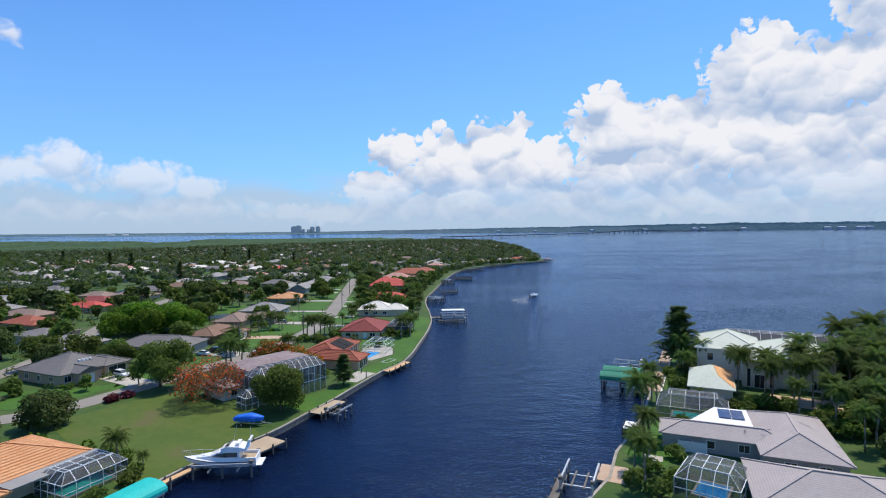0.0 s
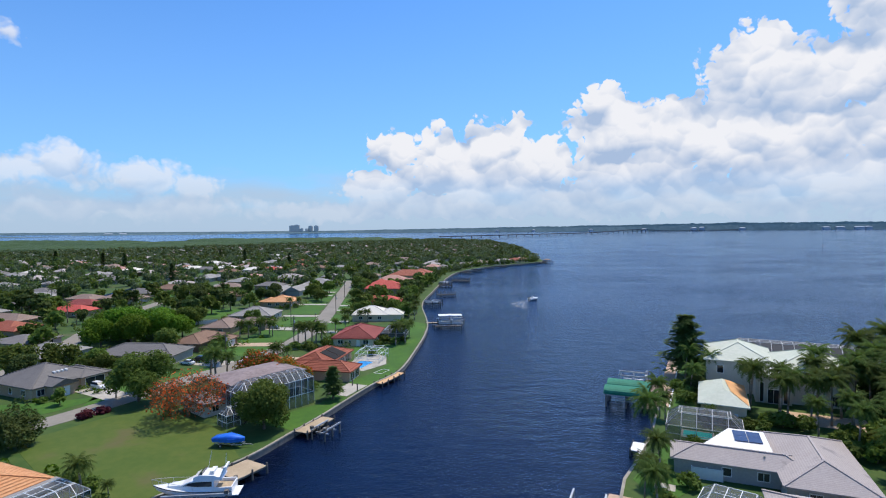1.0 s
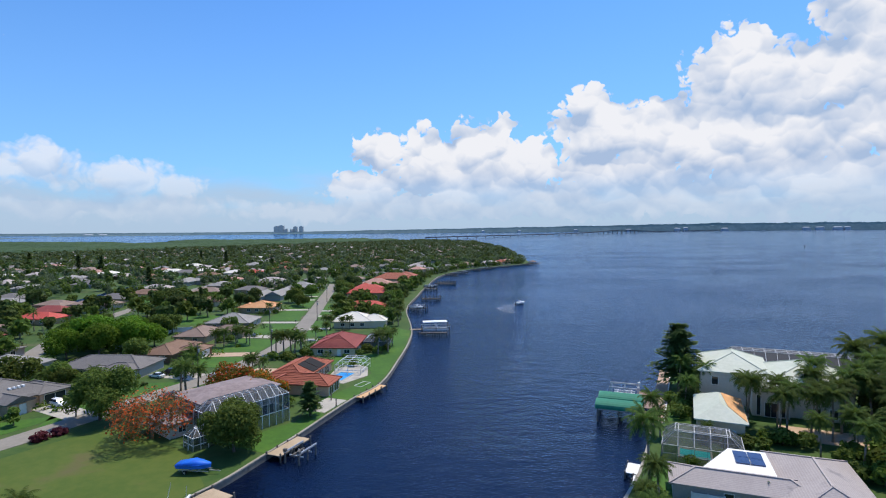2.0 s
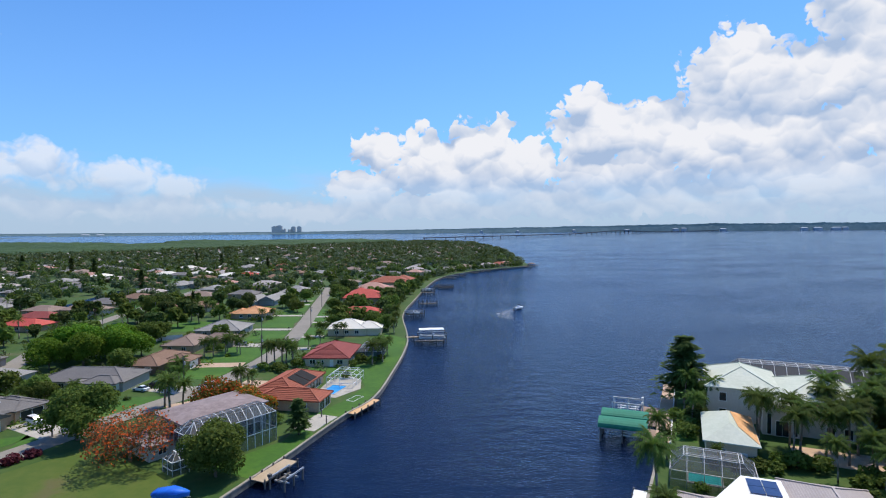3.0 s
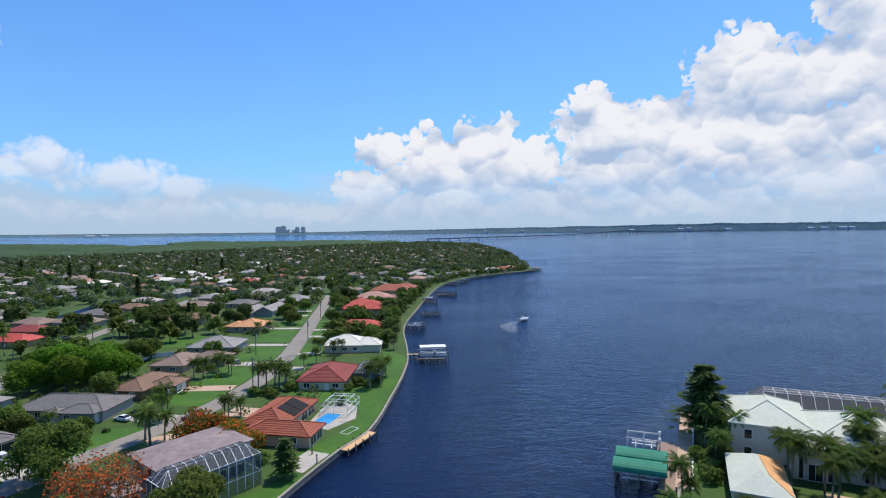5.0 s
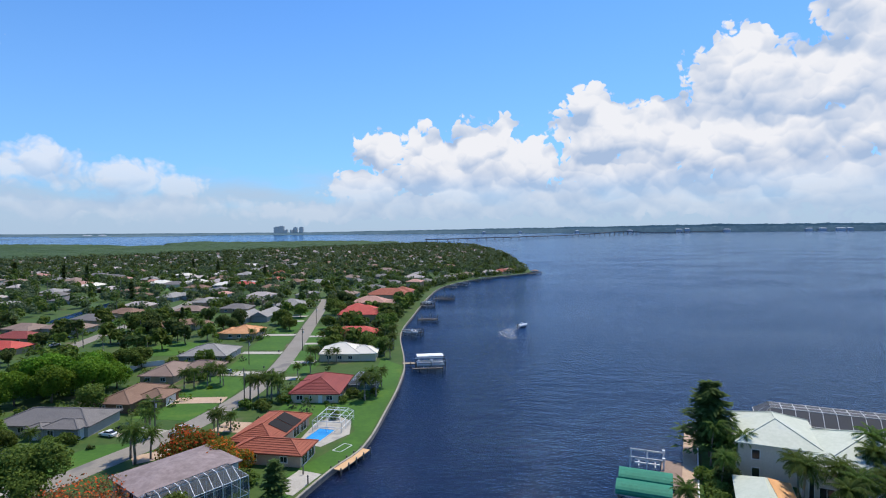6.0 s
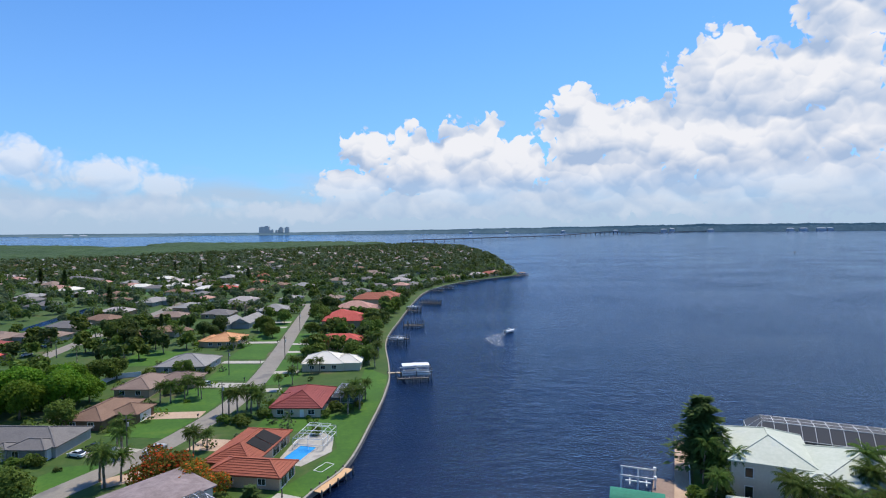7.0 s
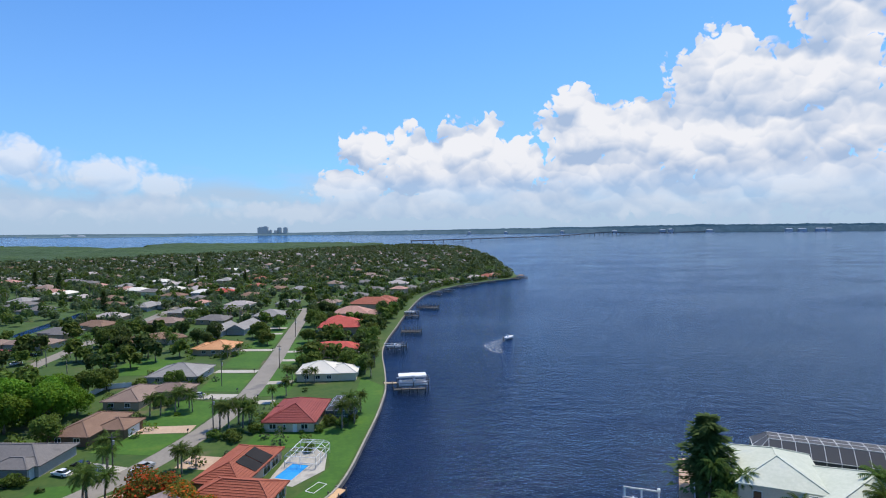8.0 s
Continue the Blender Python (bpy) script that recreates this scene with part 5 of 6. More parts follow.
def loft(geo, sections):
    """Skins rings with as many points each and closes both ends."""
    n, i0 = len(sections[0]), len(geo.v)
    for s in sections:
        geo.v += [tuple(p) for p in s]
    for k in range(len(sections) - 1):
        a, b = i0 + k * n, i0 + (k + 1) * n
        for j in range(n):
            geo.f.append((a + j, a + (j + 1) % n, b + (j + 1) % n, b + j))
    geo.f.append(tuple(range(i0 + n - 1, i0 - 1, -1)))
    last = i0 + (len(sections) - 1) * n
    geo.f.append(tuple(range(last, last + n)))
    return geo


def hull(L, B, H, sheer=0.5):
    """A planing hull, stern at x = 0, bow at x = L."""
    secs = []
    for s in (0, 0.15, 0.35, 0.55, 0.72, 0.86, 0.95, 1.0):
        w = B / 2 * (1 if s < 0.5 else max(0.04, 1 - ((s - 0.5) / 0.5) ** 2.2))
        keel = 0.55 * H * max(0, (s - 0.6) / 0.4) ** 2
        top = H + sheer * s * s
        x = L * s
        secs.append([(x, -w, top), (x + 0.0, -w * 0.86, keel + H * 0.38), (x, 0, keel), (x, w * 0.86, keel + H * 0.38), (x, w, top), (x, 0, top + 0.05)])
    return loft(Geo(), secs)


def yacht():
    t = thing("motor_yacht", "white motor yacht with flybridge raised on a boat lift", "motor yacht", pose(-31.6, 98.4, 0.9, 0, 0, 184))
    secs = []
    for k in range(17):
        u = k / 16
        w = 1.75 * (1 - 0.06 * (1 - u)) * max(0.015, 1 - max(0.0, (u - 0.42) / 0.58) ** 2.3)
        keel = 0.05 + 1.05 * max(0.0, (u - 0.55) / 0.45) ** 2
        top, x = 1.35 + 0.65 * u * u, 11.6 * u + 0.5 * max(0.0, u - 0.8)
        secs.append([(x, -w, top), (x - 0.25 * u, -w * 0.93, keel + (top - keel) * 0.55), (x - 0.5 * u, -w * 0.72, keel + (top - keel) * 0.22), (x - 0.7 * u, 0, keel),
                     (x - 0.5 * u, w * 0.72, keel + (top - keel) * 0.22), (x - 0.25 * u, w * 0.93, keel + (top - keel) * 0.55), (x, w, top), (x, 0, top + 0.08)])
    part("hull", loft(Geo(), secs), M["gel"], t)
    rub = Geo()
    for sg in (0, 6):
        for a, b in zip(secs, secs[1:]):
            rub.beam(Vector(a[sg]) - Vector((0, 0, 0.1)), Vector(b[sg]) - Vector((0, 0, 0.1)), 0.08, 0.08)
    part("rub_rail", rub, M["cardark"], t, "thin dark rub rail")
    ring = lambda x, w, z0, z1, k=0.86: [(x, -w, z0), (x, -w * k, z1), (x, w * k, z1), (x, w, z0)]
    part("cabin", loft(Geo(), [ring(*q) for q in ((2.6, 1.5, 1.4, 2.95), (4.6, 1.48, 1.45, 3.0), (6.1, 1.35, 1.55, 2.75), (7.4, 1.15, 1.65, 2.2), (9.6, 0.55, 1.85, 1.98))]), M["gel"], t)
    part("cabin_window", loft(Geo(), [ring(x, w * 1.015, z0, z1, 0.9) for x, w, z0, z1 in ((2.9, 1.45, 2.05, 2.72), (4.7, 1.43, 2.08, 2.78), (6.2, 1.28, 2.1, 2.6), (7.0, 1.12, 2.12, 2.3))]), M["glass"], t, "dark wraparound cabin windows")
    part("flybridge", loft(Geo(), [ring(*q, 0.96) for q in ((1.4, 1.35, 2.95, 3.15), (2.6, 1.42, 2.95, 3.6), (4.6, 1.38, 2.98, 3.75), (5.6, 1.1, 3.0, 3.3))]), M["gel"], t)
    part("windscreen", loft(Geo(), [ring(*q, 0.9) for q in ((4.3, 1.2, 3.7, 4.15), (4.9, 1.12, 3.6, 3.72))]), M["glass"], t)
    part("helm_seat", Geo().box(2.7, -0.9, 3.6, 3.3, 0.9, 4.1), M["white"], t)
    part("cockpit", Geo().box(0.2, -1.45, 1.42, 2.6, 1.45, 1.5), M["deck"], t, "teak cockpit floor")
    for sg in (-1, 1):
        part("gunwale", Geo().box(0.1, sg * 1.6 - 0.1, 1.4, 2.7, sg * 1.6 + 0.1, 1.95), M["gel"], t)
    part("transom", Geo().box(-0.02, -1.55, 1.3, 0.16, 1.55, 1.9), M["gel"], t)
    rail = Geo()
    for sg in (-1, 1):
        pts = [(5.6, sg * 1.6, 2.2), (7.4, sg * 1.4, 2.4), (9.2, sg * 0.98, 2.62), (10.8, sg * 0.45, 2.8), (11.9, 0, 2.9)]
        for p, q in zip(pts, pts[1:]):
            rail.tube(p, q, 0.03, n=4)
        for p in pts:
            rail.tube((p[0] - 0.1, p[1], p[2] - 0.75), p, 0.025, n=4)
    part("bow_rail", rail, M["steel"], t)
    arch = Geo()
    for sg in (-1, 1):
        arch.beam((1.7, sg * 1.3, 3.1), (1.1, sg * 1.05, 4.6), 0.14, 0.3)
    arch.beam((1.1, -1.1, 4.6), (1.1, 1.1, 4.6), 0.3, 0.12).tube((1.1, 0.4, 4.6), (1.0, 0.4, 6.6), 0.025, n=4).tube((4.2, -1.2, 3.6), (3.6, -1.3, 6.4), 0.025, n=4)
    part("radar_arch", arch, M["white"], t)
    part("swim_platform", Geo().box(-0.9, -1.5, 0.55, 0.0, 1.5, 0.67), M["gel"], t)


yacht()
lift("dark timber boat lift under a white yacht", -36.6, 98.0, 94, 4.6, 9.0, 2.0, plain=True)
dock("small weathered timber dock beside a yacht lift", -33.2, 106.3, -33, 5.0, 6.0, 1.28, "deck")
dock("narrow timber walkway along the seawall", -42.6, 94.2, -26, 1.1, 12.0, 1.42, "newdeck", 4)
lift("boat lift under a teal canvas canopy", -44.6, 82.6, -24, 4.2, 8.5, 2.4, "teal", 4.0)
dock("new orange timber dock along a seawall", -12.7, 160.8, -27, 2.4, 11.5, 1.15, "newdeck", 2.6)
dock("grey concrete-topped dock before a round tree", -25.4, 126.6, -25, 3.0, 9.0, 1.2, "deck", 2.6)
lift("small dark boat lift beside a seawall", -22.6, 123.4, -25, 3.0, 5.0, 1.9, plain=True)


def small_boat(label, x, y, z, turn, L=5.5, cover="", tags="boat"):
    t = thing("motor_boat", label, tags, pose(x, y, z, 0, 0, turn))
    part("hull", hull(L, L * 0.38, L * 0.17, 0.2), M[cover or "gel"], t)
    if cover:
        g = loft(Geo(), [[(L * s, -w, L * 0.15), (L * s, -w * 0.7, z1), (L * s, w * 0.7, z1), (L * s, w, L * 0.15)] for s, w, z1 in ((-0.01, L * 0.205, L * 0.19), (0.25, L * 0.21, L * 0.24), (0.5, L * 0.205, L * 0.29), (0.75, L * 0.16, L * 0.25), (1.0, L * 0.03, L * 0.22))])
        part("cover", g, M[cover], t, "tight blue canvas cover", True)
    else:
        part("console", loft(Geo(), [[(x, -0.45, L * 0.15), (x, -0.4, z1), (x, 0.4, z1), (x, 0.45, L * 0.15)] for x, z1 in ((L * 0.38, L * 0.34), (L * 0.52, L * 0.3))]), M["gel"], t)
        part("windscreen", Geo().box(L * 0.52, -0.42, L * 0.27, L * 0.53, 0.42, L * 0.38), M["glass"], t)
        part("outboard_motor", Geo().box(-0.45, -0.2, 0.1, 0.0, 0.2, L * 0.25), M["cardark"], t, "black outboard motor")
        part("seat", Geo().box(L * 0.15, -0.5, L * 0.14, L * 0.25, 0.5, L * 0.22), M["white"], t)
    return t


bb = small_boat("boat under a bright blue cover on a trailer", -41.6, 116.6, G + 0.6, -9, 5.8, "bluecover")
tr = thing("boat_trailer", "galvanised boat trailer on the grass", "trailer", pose(-41.6, 116.6, G, 0, 0, -9))
part("frame", Geo().box(0.3, -0.7, 0.55, 5.6, -0.58, 0.68).box(0.3, 0.58, 0.55, 5.6, 0.7, 0.68).box(1.0, -0.8, 0.5, 1.2, 0.8, 0.62).box(3.6, -0.8, 0.5, 3.8, 0.8, 0.62).beam((5.4, 0, 0.6), (7.4, 0, 0.55), 0.12), M["steel"], tr)
for s in (-1, 1):
    wh = part("wheel", Geo().tube((1.6, s * 0.85, 0.33), (1.6, s * 1.05, 0.33), 0.33, n=12), M["black"], tr)
    part("rim", Geo().tube((1.6, s * 1.05, 0.33), (1.6, s * 1.07, 0.33), 0.18, n=10), M["steel"], wh)

# the pontoon boat with a white roof on its lift
pb = thing("pontoon_boat", "white two-deck pontoon boat with a white roof on a lift", "pontoon boat", pose(6.6, 240.5, 1.0, 0, 0, 4))
for s in (-1, 1):
    part("pontoon", Geo().tube((-5, s * 1.2, 0.4), (4.4, s * 1.2, 0.4), 0.4, n=10).tube((4.4, s * 1.2, 0.4), (5.2, s * 1.2, 0.6), 0.4, 0.08, 10), M["steel"], pb)
part("deck", Geo().box(-4.9, -1.9, 0.8, 4.8, 1.9, 0.95), M["gel"], pb)
# grey paint on the rails stands for the shadow lying on the white boat
for s in (-1, 1):
    part("side_rail", Geo().box(-4.8, s * 1.85 - 0.04, 1.0, 4.7, s * 1.85 + 0.04, 1.5), M["carsilver"], pb)
part("seat", Geo().box(-4.5, -1.6, 0.95, -3.7, 1.6, 1.5), M["white"], pb)
part("helm", Geo().box(0.2, 0.4, 0.95, 1.0, 1.4, 1.95), M["gel"], pb)
for a in (-4.3, 0.2, 4.2):
    for s in (-1, 1):
        part("post", Geo().tube((a, s * 1.7, 0.95), (a, s * 1.7, 3.7), 0.06, n=5), M["steel"], pb)
part("roof", Geo().box(-5.0, -2.1, 3.7, 4.6, 2.1, 3.9).box(-1.0, -2.0, 3.9, 0.4, 2.0, 4.0), M["white"], pb)
lift("dark timber lift under a pontoon boat", 6.6, 240.5, 94, 5.4, 10.5, 3.0, plain=True)
dock("pale timber walkway out to a boat lift", -0.6, 243.5, 88, 1.6, 6.0, 1.25, "deck", 3)
dock("pale timber walkway beside a boat lift", 5.5, 236.2, 92, 1.0, 11.0, 1.15, "oldwood", 3)

for x, y, a, w, d, c in ((-0.5, 299, 92, 4.5, 8.5, ""), (9.5, 396, 80, 4.5, 8, ""), (34, 498, 60, 4, 8, ""), (44, 514, 50, 4, 8, ""), (66, 560, 50, 4, 8, "")):
    lift("dark timber boat lift off the seawall", x, y, a, w, d, 2.8, c, plain=True)
small_boat("white motor boat on a dark lift", 2.5, 299, 1.4, 182, 6.5)
small_boat("white motor boat on a dark lift", 11.5, 396, 1.4, 170, 7)
for x, y, a, w, d in ((0.5, 304, 88, 1.4, 9), (8, 341.5, 88, 1.4, 11), (7.5, 338, 88, 1.2, 10), (20.5, 424, 68, 1.6, 15), (22, 429, 68, 1.2, 14), (9, 391.5, 80, 1.4, 9), (30, 497, 60, 1.4, 10), (41, 518, 45, 1.4, 10), (58, 549, 45, 1.4, 9), (72, 568, 45, 1.4, 9), (92, 588, 45, 1.4, 8), (126, 624, -40, 2.2, 16), (133, 634, 50, 2.2, 12)):
    dock("weathered grey timber dock on piles", x, y, a, w, d, 1.2, "oldwood", 2.4, 1.8)
t = thing("dock_shelter", "small hip-roofed shelter at a dock end", "shelter", pose(131, 631, 0, 0, 0, -40))
piles(t, [(a, b) for a in (-2.5, 2.5) for b in (-2, 2)], -1, 3.6)
g = Geo()
hip(g, 0, 0, 5.4, 4.4, 3.6, 0.4)
part("roof", g, M["r_tan"], t)

# right bank: the green boat house, the walkway and the jetties
lift("boat lift under a dark green canvas barrel canopy", 44.8, 143.0, 66, 4.0, 8.6, 2.6, "green", 4.3)
lift("boat lift under a dark green canvas barrel canopy", 42.6, 138.6, 66, 4.0, 8.6, 2.6, "green", 4.1)
lift("open white-posted boat lift beside a deck", 50.2, 154.8, 66, 4.4, 6.5, 2.6, "", 4, mat="white")
dock("brown composite deck beside a boat house", 53.0, 149.0, -27.5, 4.6, 13.0, 1.12, "r_tan", 3.2, 0.1)
dock("brown composite deck beside a boat house", 47.4, 137.2, -27.5, 2.8, 9.0, 1.1, "r_tan", 3.2, 0.1)
slab("walkway", quad(58.8, 153.5, 2.7, 44.5, -27.3), M["pavers"], "long beige paved waterside walkway", 0.16, "walkway")
slab("walkway_kerb", quad(60.2, 152.8, 0.3, 44.5, -27.3), M["white"], "white painted walkway kerb", 0.3, "kerb")
for i, (x, y) in enumerate(((68.0, 172.6), (69.6, 171.8))):
    t = thing("dock_lamp", "short dark dock lamp post", "lamp", pose(x, y, G + 0.1))
    part("post", Geo().tube((0, 0, 0), (0, 0, 1.3), 0.07), M["cardark"], t)
    part("lamp_head", Geo().tube((0, 0, 1.3), (0, 0, 1.6), 0.16, 0.1), M["white"], t)
for k in range(2):
    t = thing("deck_bench", "dark slatted deck bench", "bench", pose(51.6 + 1.5 * k, 139.2 + 2.9 * k, G + 0.16, 0, 0, -27))
    part("seat", Geo().box(-0.3, -0.9, 0.4, 0.3, 0.9, 0.47), M["oldwood"], t)
    part("backrest", Geo().box(0.25, -0.9, 0.5, 0.32, 0.9, 0.95), M["oldwood"], t)
    for s in (-0.8, 0.8):
        part("leg", Geo().box(-0.25, s - 0.05, 0, 0.25, s + 0.05, 0.4), M["oldwood"], t)
t = dock("white timber jetty with a bench", 36.4, 112.3, -28, 4.6, 4.2, 1.15, "white", 2.5, 0.3)
dock("white timber jetty finger", 34.2, 108.6, -28, 1.4, 4.0, 1.0, "white", 2.0, 0.3)
lift("open boat lift with white guide posts", 19.3, 90.2, -24, 4.6, 7.5, 2.3, "", 4, mat="steel", plain=True)
dock("grey timber dock beside a boat lift", 15.6, 88.6, -24, 1.3, 9.0, 1.1, "oldwood", 3)
t = thing("garden_fence", "white panel garden fence beside a house", "fence", pose(41.0, 99.5, G, 0, 0, -24))
part("panel", Geo().box(-2.2, -0.05, 0, 2.2, 0.05, 1.8), M["white"], t)
for a in (-2.2, 0, 2.2):
    part("post", Geo().box(a - 0.08, -0.09, 0, a + 0.08, 0.09, 1.95), M["white"], t)

# the speed boat and its wake
small_boat("white speed boat turning on the river", 53.5, 318.0, -0.1, 38, 7.0)
g = Geo()
rw = random.Random(9)
pts = [(53.5, 318.0, 1.4), (50, 314, 2.4), (46.5, 309.5, 3.4), (44.5, 303, 4.0), (45, 296, 3.2), (46.5, 289, 1.6)]
for (x0, y0, w0), (x1, y1, w1) in zip(pts, pts[1:]):
    d = Vector((x1 - x0, y1 - y0)).normalized()
    s = Vector((-d.y, d.x))
    g.face((x0 - s.x * w0, y0 - s.y * w0, 0.04), (x0 + s.x * w0, y0 + s.y * w0, 0.04), (x1 + s.x * w1, y1 + s.y * w1, 0.04), (x1 - s.x * w1, y1 - s.y * w1, 0.04))
setting("boat_wake", g, M["foam"], "white foamy wake of a turning boat", "wake", kind="stuff")
t = thing("channel_marker", "single dark channel marker post in open water", "marker post", pose(705, 980, 0))
part("post", Geo().tube((0, 0, -1), (0, 0, 5.0), 0.3), M["oldwood"], t)
part("sign", Geo().box(-1.0, -0.4, 3.6, 1.0, -0.3, 5.4), M["oldwood"], t)


# ---- vehicles ----
def car(label, x, y, turn, paint, kind="saloon"):
    t = thing("car", label, "car", pose(x, y, G + 0.06, 0, 0, turn))
    if kind == "saloon":
        low = ((-2.25, 0.78, 0.85), (-1.6, 0.88, 0.98), (0.9, 0.88, 0.95), (1.9, 0.86, 0.78), (2.25, 0.72, 0.62))
        cab = ((-1.75, 0.70, 0.98), (-1.0, 0.66, 1.42), (0.15, 0.66, 1.45), (1.05, 0.70, 0.95))
    elif kind == "suv":
        low = ((-2.3, 0.85, 1.05), (-1.7, 0.93, 1.12), (1.0, 0.93, 1.1), (2.0, 0.9, 0.98), (2.3, 0.78, 0.8))
        cab = ((-2.2, 0.78, 1.1), (-1.95, 0.74, 1.72), (0.4, 0.74, 1.75), (1.2, 0.78, 1.1))
    else:
        low = ((-2.8, 0.92, 1.05), (-2.0, 0.95, 1.08), (1.6, 0.95, 1.08), (2.5, 0.92, 1.0), (2.9, 0.8, 0.82))
        cab = ((-0.7, 0.80, 1.08), (-0.55, 0.76, 1.75), (0.9, 0.76, 1.78), (1.7, 0.80, 1.08))
    sec = lambda a, w, z0, z1: [(a, -w, z0), (a, -w * 0.97, z1), (a, w * 0.97, z1), (a, w, z0)]
    part("body", loft(Geo(), [sec(a, w, 0.32, z) for a, w, z in low]), M[paint], t)
    part("window_band", loft(Geo(), [sec(a, w * 1.005, 0.9, max(0.95, z - 0.06)) for a, w, z in cab]), M["glass"], t)
    part("roof", loft(Geo(), [sec(a, w * 0.93, z - 0.07, z) for a, w, z in cab[1:3]]), M[paint], t)
    L = low[-1][0]
    for a in (-L * 0.6, L * 0.62):
        for s in (-1, 1):
            wh = part("wheel", Geo().tube((a, s * 0.72, 0.33), (a, s * 0.95, 0.33), 0.34, n=12), M["black"], t)
            part("rim", Geo().tube((a, s * 0.95, 0.33), (a, s * 0.965, 0.33), 0.2, n=10), M["steel"], wh)
    for s in (-1, 1):
        part("headlight", Geo().box(L - 0.12, s * 0.6 - 0.15, 0.55, L + 0.01, s * 0.6 + 0.15, 0.72), M["gel"], t)
        part("tail_light", Geo().box(-L - 0.01, s * 0.65 - 0.12, 0.65, -L + 0.1, s * 0.65 + 0.12, 0.82), M["r_bred"], t)
    return t


car("white saloon car parked before a grey house", -73.2, 177.6, 160, "carwhite")
car("dark off-road car parked beside a white car", -71.0, 181.0, 160, "cardark", "suv")
car("silver saloon car on a concrete driveway", -63.8, 233.8, 172, "carsilver")
car("silver pickup truck parked on the street edge", -56.2, 178.6, 62, "carsilver", "pickup")
car("white off-road car before a garage", -84.6, 154.0, -30, "carwhite", "suv")
car("dark saloon car parked by a canal house", -158, 300, 20, "cardark")
car("white saloon car parked by a canal house", -154, 285, 70, "carwhite")

# ---- street furniture ----
for x, y, h in ((-47.4, 199.5, 10.5), (-45.0, 268, 9.5), (-60.0, 246, 9.5), (-61.5, 176.5, 9.5), (-50.5, 330, 9.5)):
    t = thing("utility_pole", "slim dark wooden utility pole beside the street", "utility pole", pose(x, y, G), "street poles")
    part("pole", Geo().tube((0, 0, -0.5), (0, 0, h), 0.17, 0.12), M["oldwood"], t)
    part("crossarm", Geo().box(-0.9, -0.06, h - 0.9, 0.9, 0.06, h - 0.75), M["oldwood"], t)
    part("transformer", Geo().tube((0.32, 0, h - 2.4), (0.32, 0, h - 1.5), 0.22), M["steel"], t)
for x, y in ((-54.4, 200.6), (-52.2, 237.3), (-53.2, 262.5), (-43.5, 229.5), (-54.8, 299), (-63.8, 172)):
    t = thing("mailbox", "dark mailbox on a post beside the street", "mailbox", pose(x, y, G), "mailboxes")
    part("post", Geo().box(-0.08, -0.08, 0, 0.08, 0.08, 1.0), M["oldwood"], t)
    part("box", Geo().box(-0.18, -0.3, 1.0, 0.18, 0.3, 1.4), M["cardark"], t)
t = thing("garden_fence", "pale grey panel fence round a back garden", "fence", pose(0, 0, G))
line = [(-100, 224), (-99.5, 234), (-99, 245), (-91, 247.5)]
for (x0, y0), (x1, y1) in zip(line, line[1:]):
    n = max(2, int(math.hypot(x1 - x0, y1 - y0) / 2.4))
    for i in range(n):
        a, b = i / n, (i + 1) / n
        part("panel", Geo().beam((x0 + (x1 - x0) * a, y0 + (y1 - y0) * a, 0.9), (x0 + (x1 - x0) * b, y0 + (y1 - y0) * b, 0.9), 0.06, 1.8), M["white"], t)

for x, y in ((-21.6, 153.6), (-19.8, 149.2), (-24.0, 147.4)):
    t = thing("patio_post", "dark carved patio post on a waterside slab", "post", pose(x, y, G + 0.06))
    part("shaft", Geo().tube((0, 0, 0), (0, 0, 1.5), 0.16, 0.12), M["oldwood"], t)
    part("cap", Geo().tube((0, 0, 1.5), (0, 0, 1.8), 0.22, 0.08), M["oldwood"], t)

# ---- pools ----
def pool(label, x, y, turn, w, d, mat="pool"):
    t = thing("swimming_pool", label, "swimming pool", pose(x, y, G, 0, 0, turn))
    part("water", Geo().box(-w / 2, -d / 2, -0.4, w / 2, d / 2, 0.07), M[mat], t, "clear blue pool water")
    for a, b, c, e in ((-w / 2 - 0.35, -d / 2 - 0.35, w / 2 + 0.35, -d / 2), (-w / 2 - 0.35, d / 2, w / 2 + 0.35, d / 2 + 0.35), (-w / 2 - 0.35, -d / 2, -w / 2, d / 2), (w / 2, -d / 2, w / 2 + 0.35, d / 2)):
        part("coping", Geo().box(a, b, -0.1, c, e, 0.12), M["concrete"], t)
    return t


pool("bright blue rectangular swimming pool", -22.0, 174.8, -20, 4.2, 7.6)
pool("turquoise pool under a dark screen", -14.5, 213, -5, 4, 7, "teal")
pool("turquoise pool inside a screened cage", -55.9, 91.9, -25, 4, 7, "teal")
pool("turquoise pool under a curved screen", 48.5, 117.5, -27, 5, 3.6, "teal")
pool("pool inside a white-framed cage", 37.4, 86.0, -38, 4, 5)
g = Geo()
c = quad(-15.4, 166.6, 2.2, 4.4, -30)
for p, q in zip(c, c[1:] + c[:1]):
    g.beam((*p, G + 0.09), (*q, G + 0.09), 0.14, 0.06)
setting("court_marking", g, M["white"], "white painted game court outline on the lawn", "court")


# ---- the neighbourhood further off ----
def inside(x, y, ring):
    hit, j = False, len(ring) - 1
    for i in range(len(ring)):
        (xa, ya), (xb, yb) = ring[i], ring[j]
        if (ya > y) != (yb > y) and x < (xb - xa) * (y - ya) / (yb - ya) + xa:
            hit = not hit
        j = i
    return hit


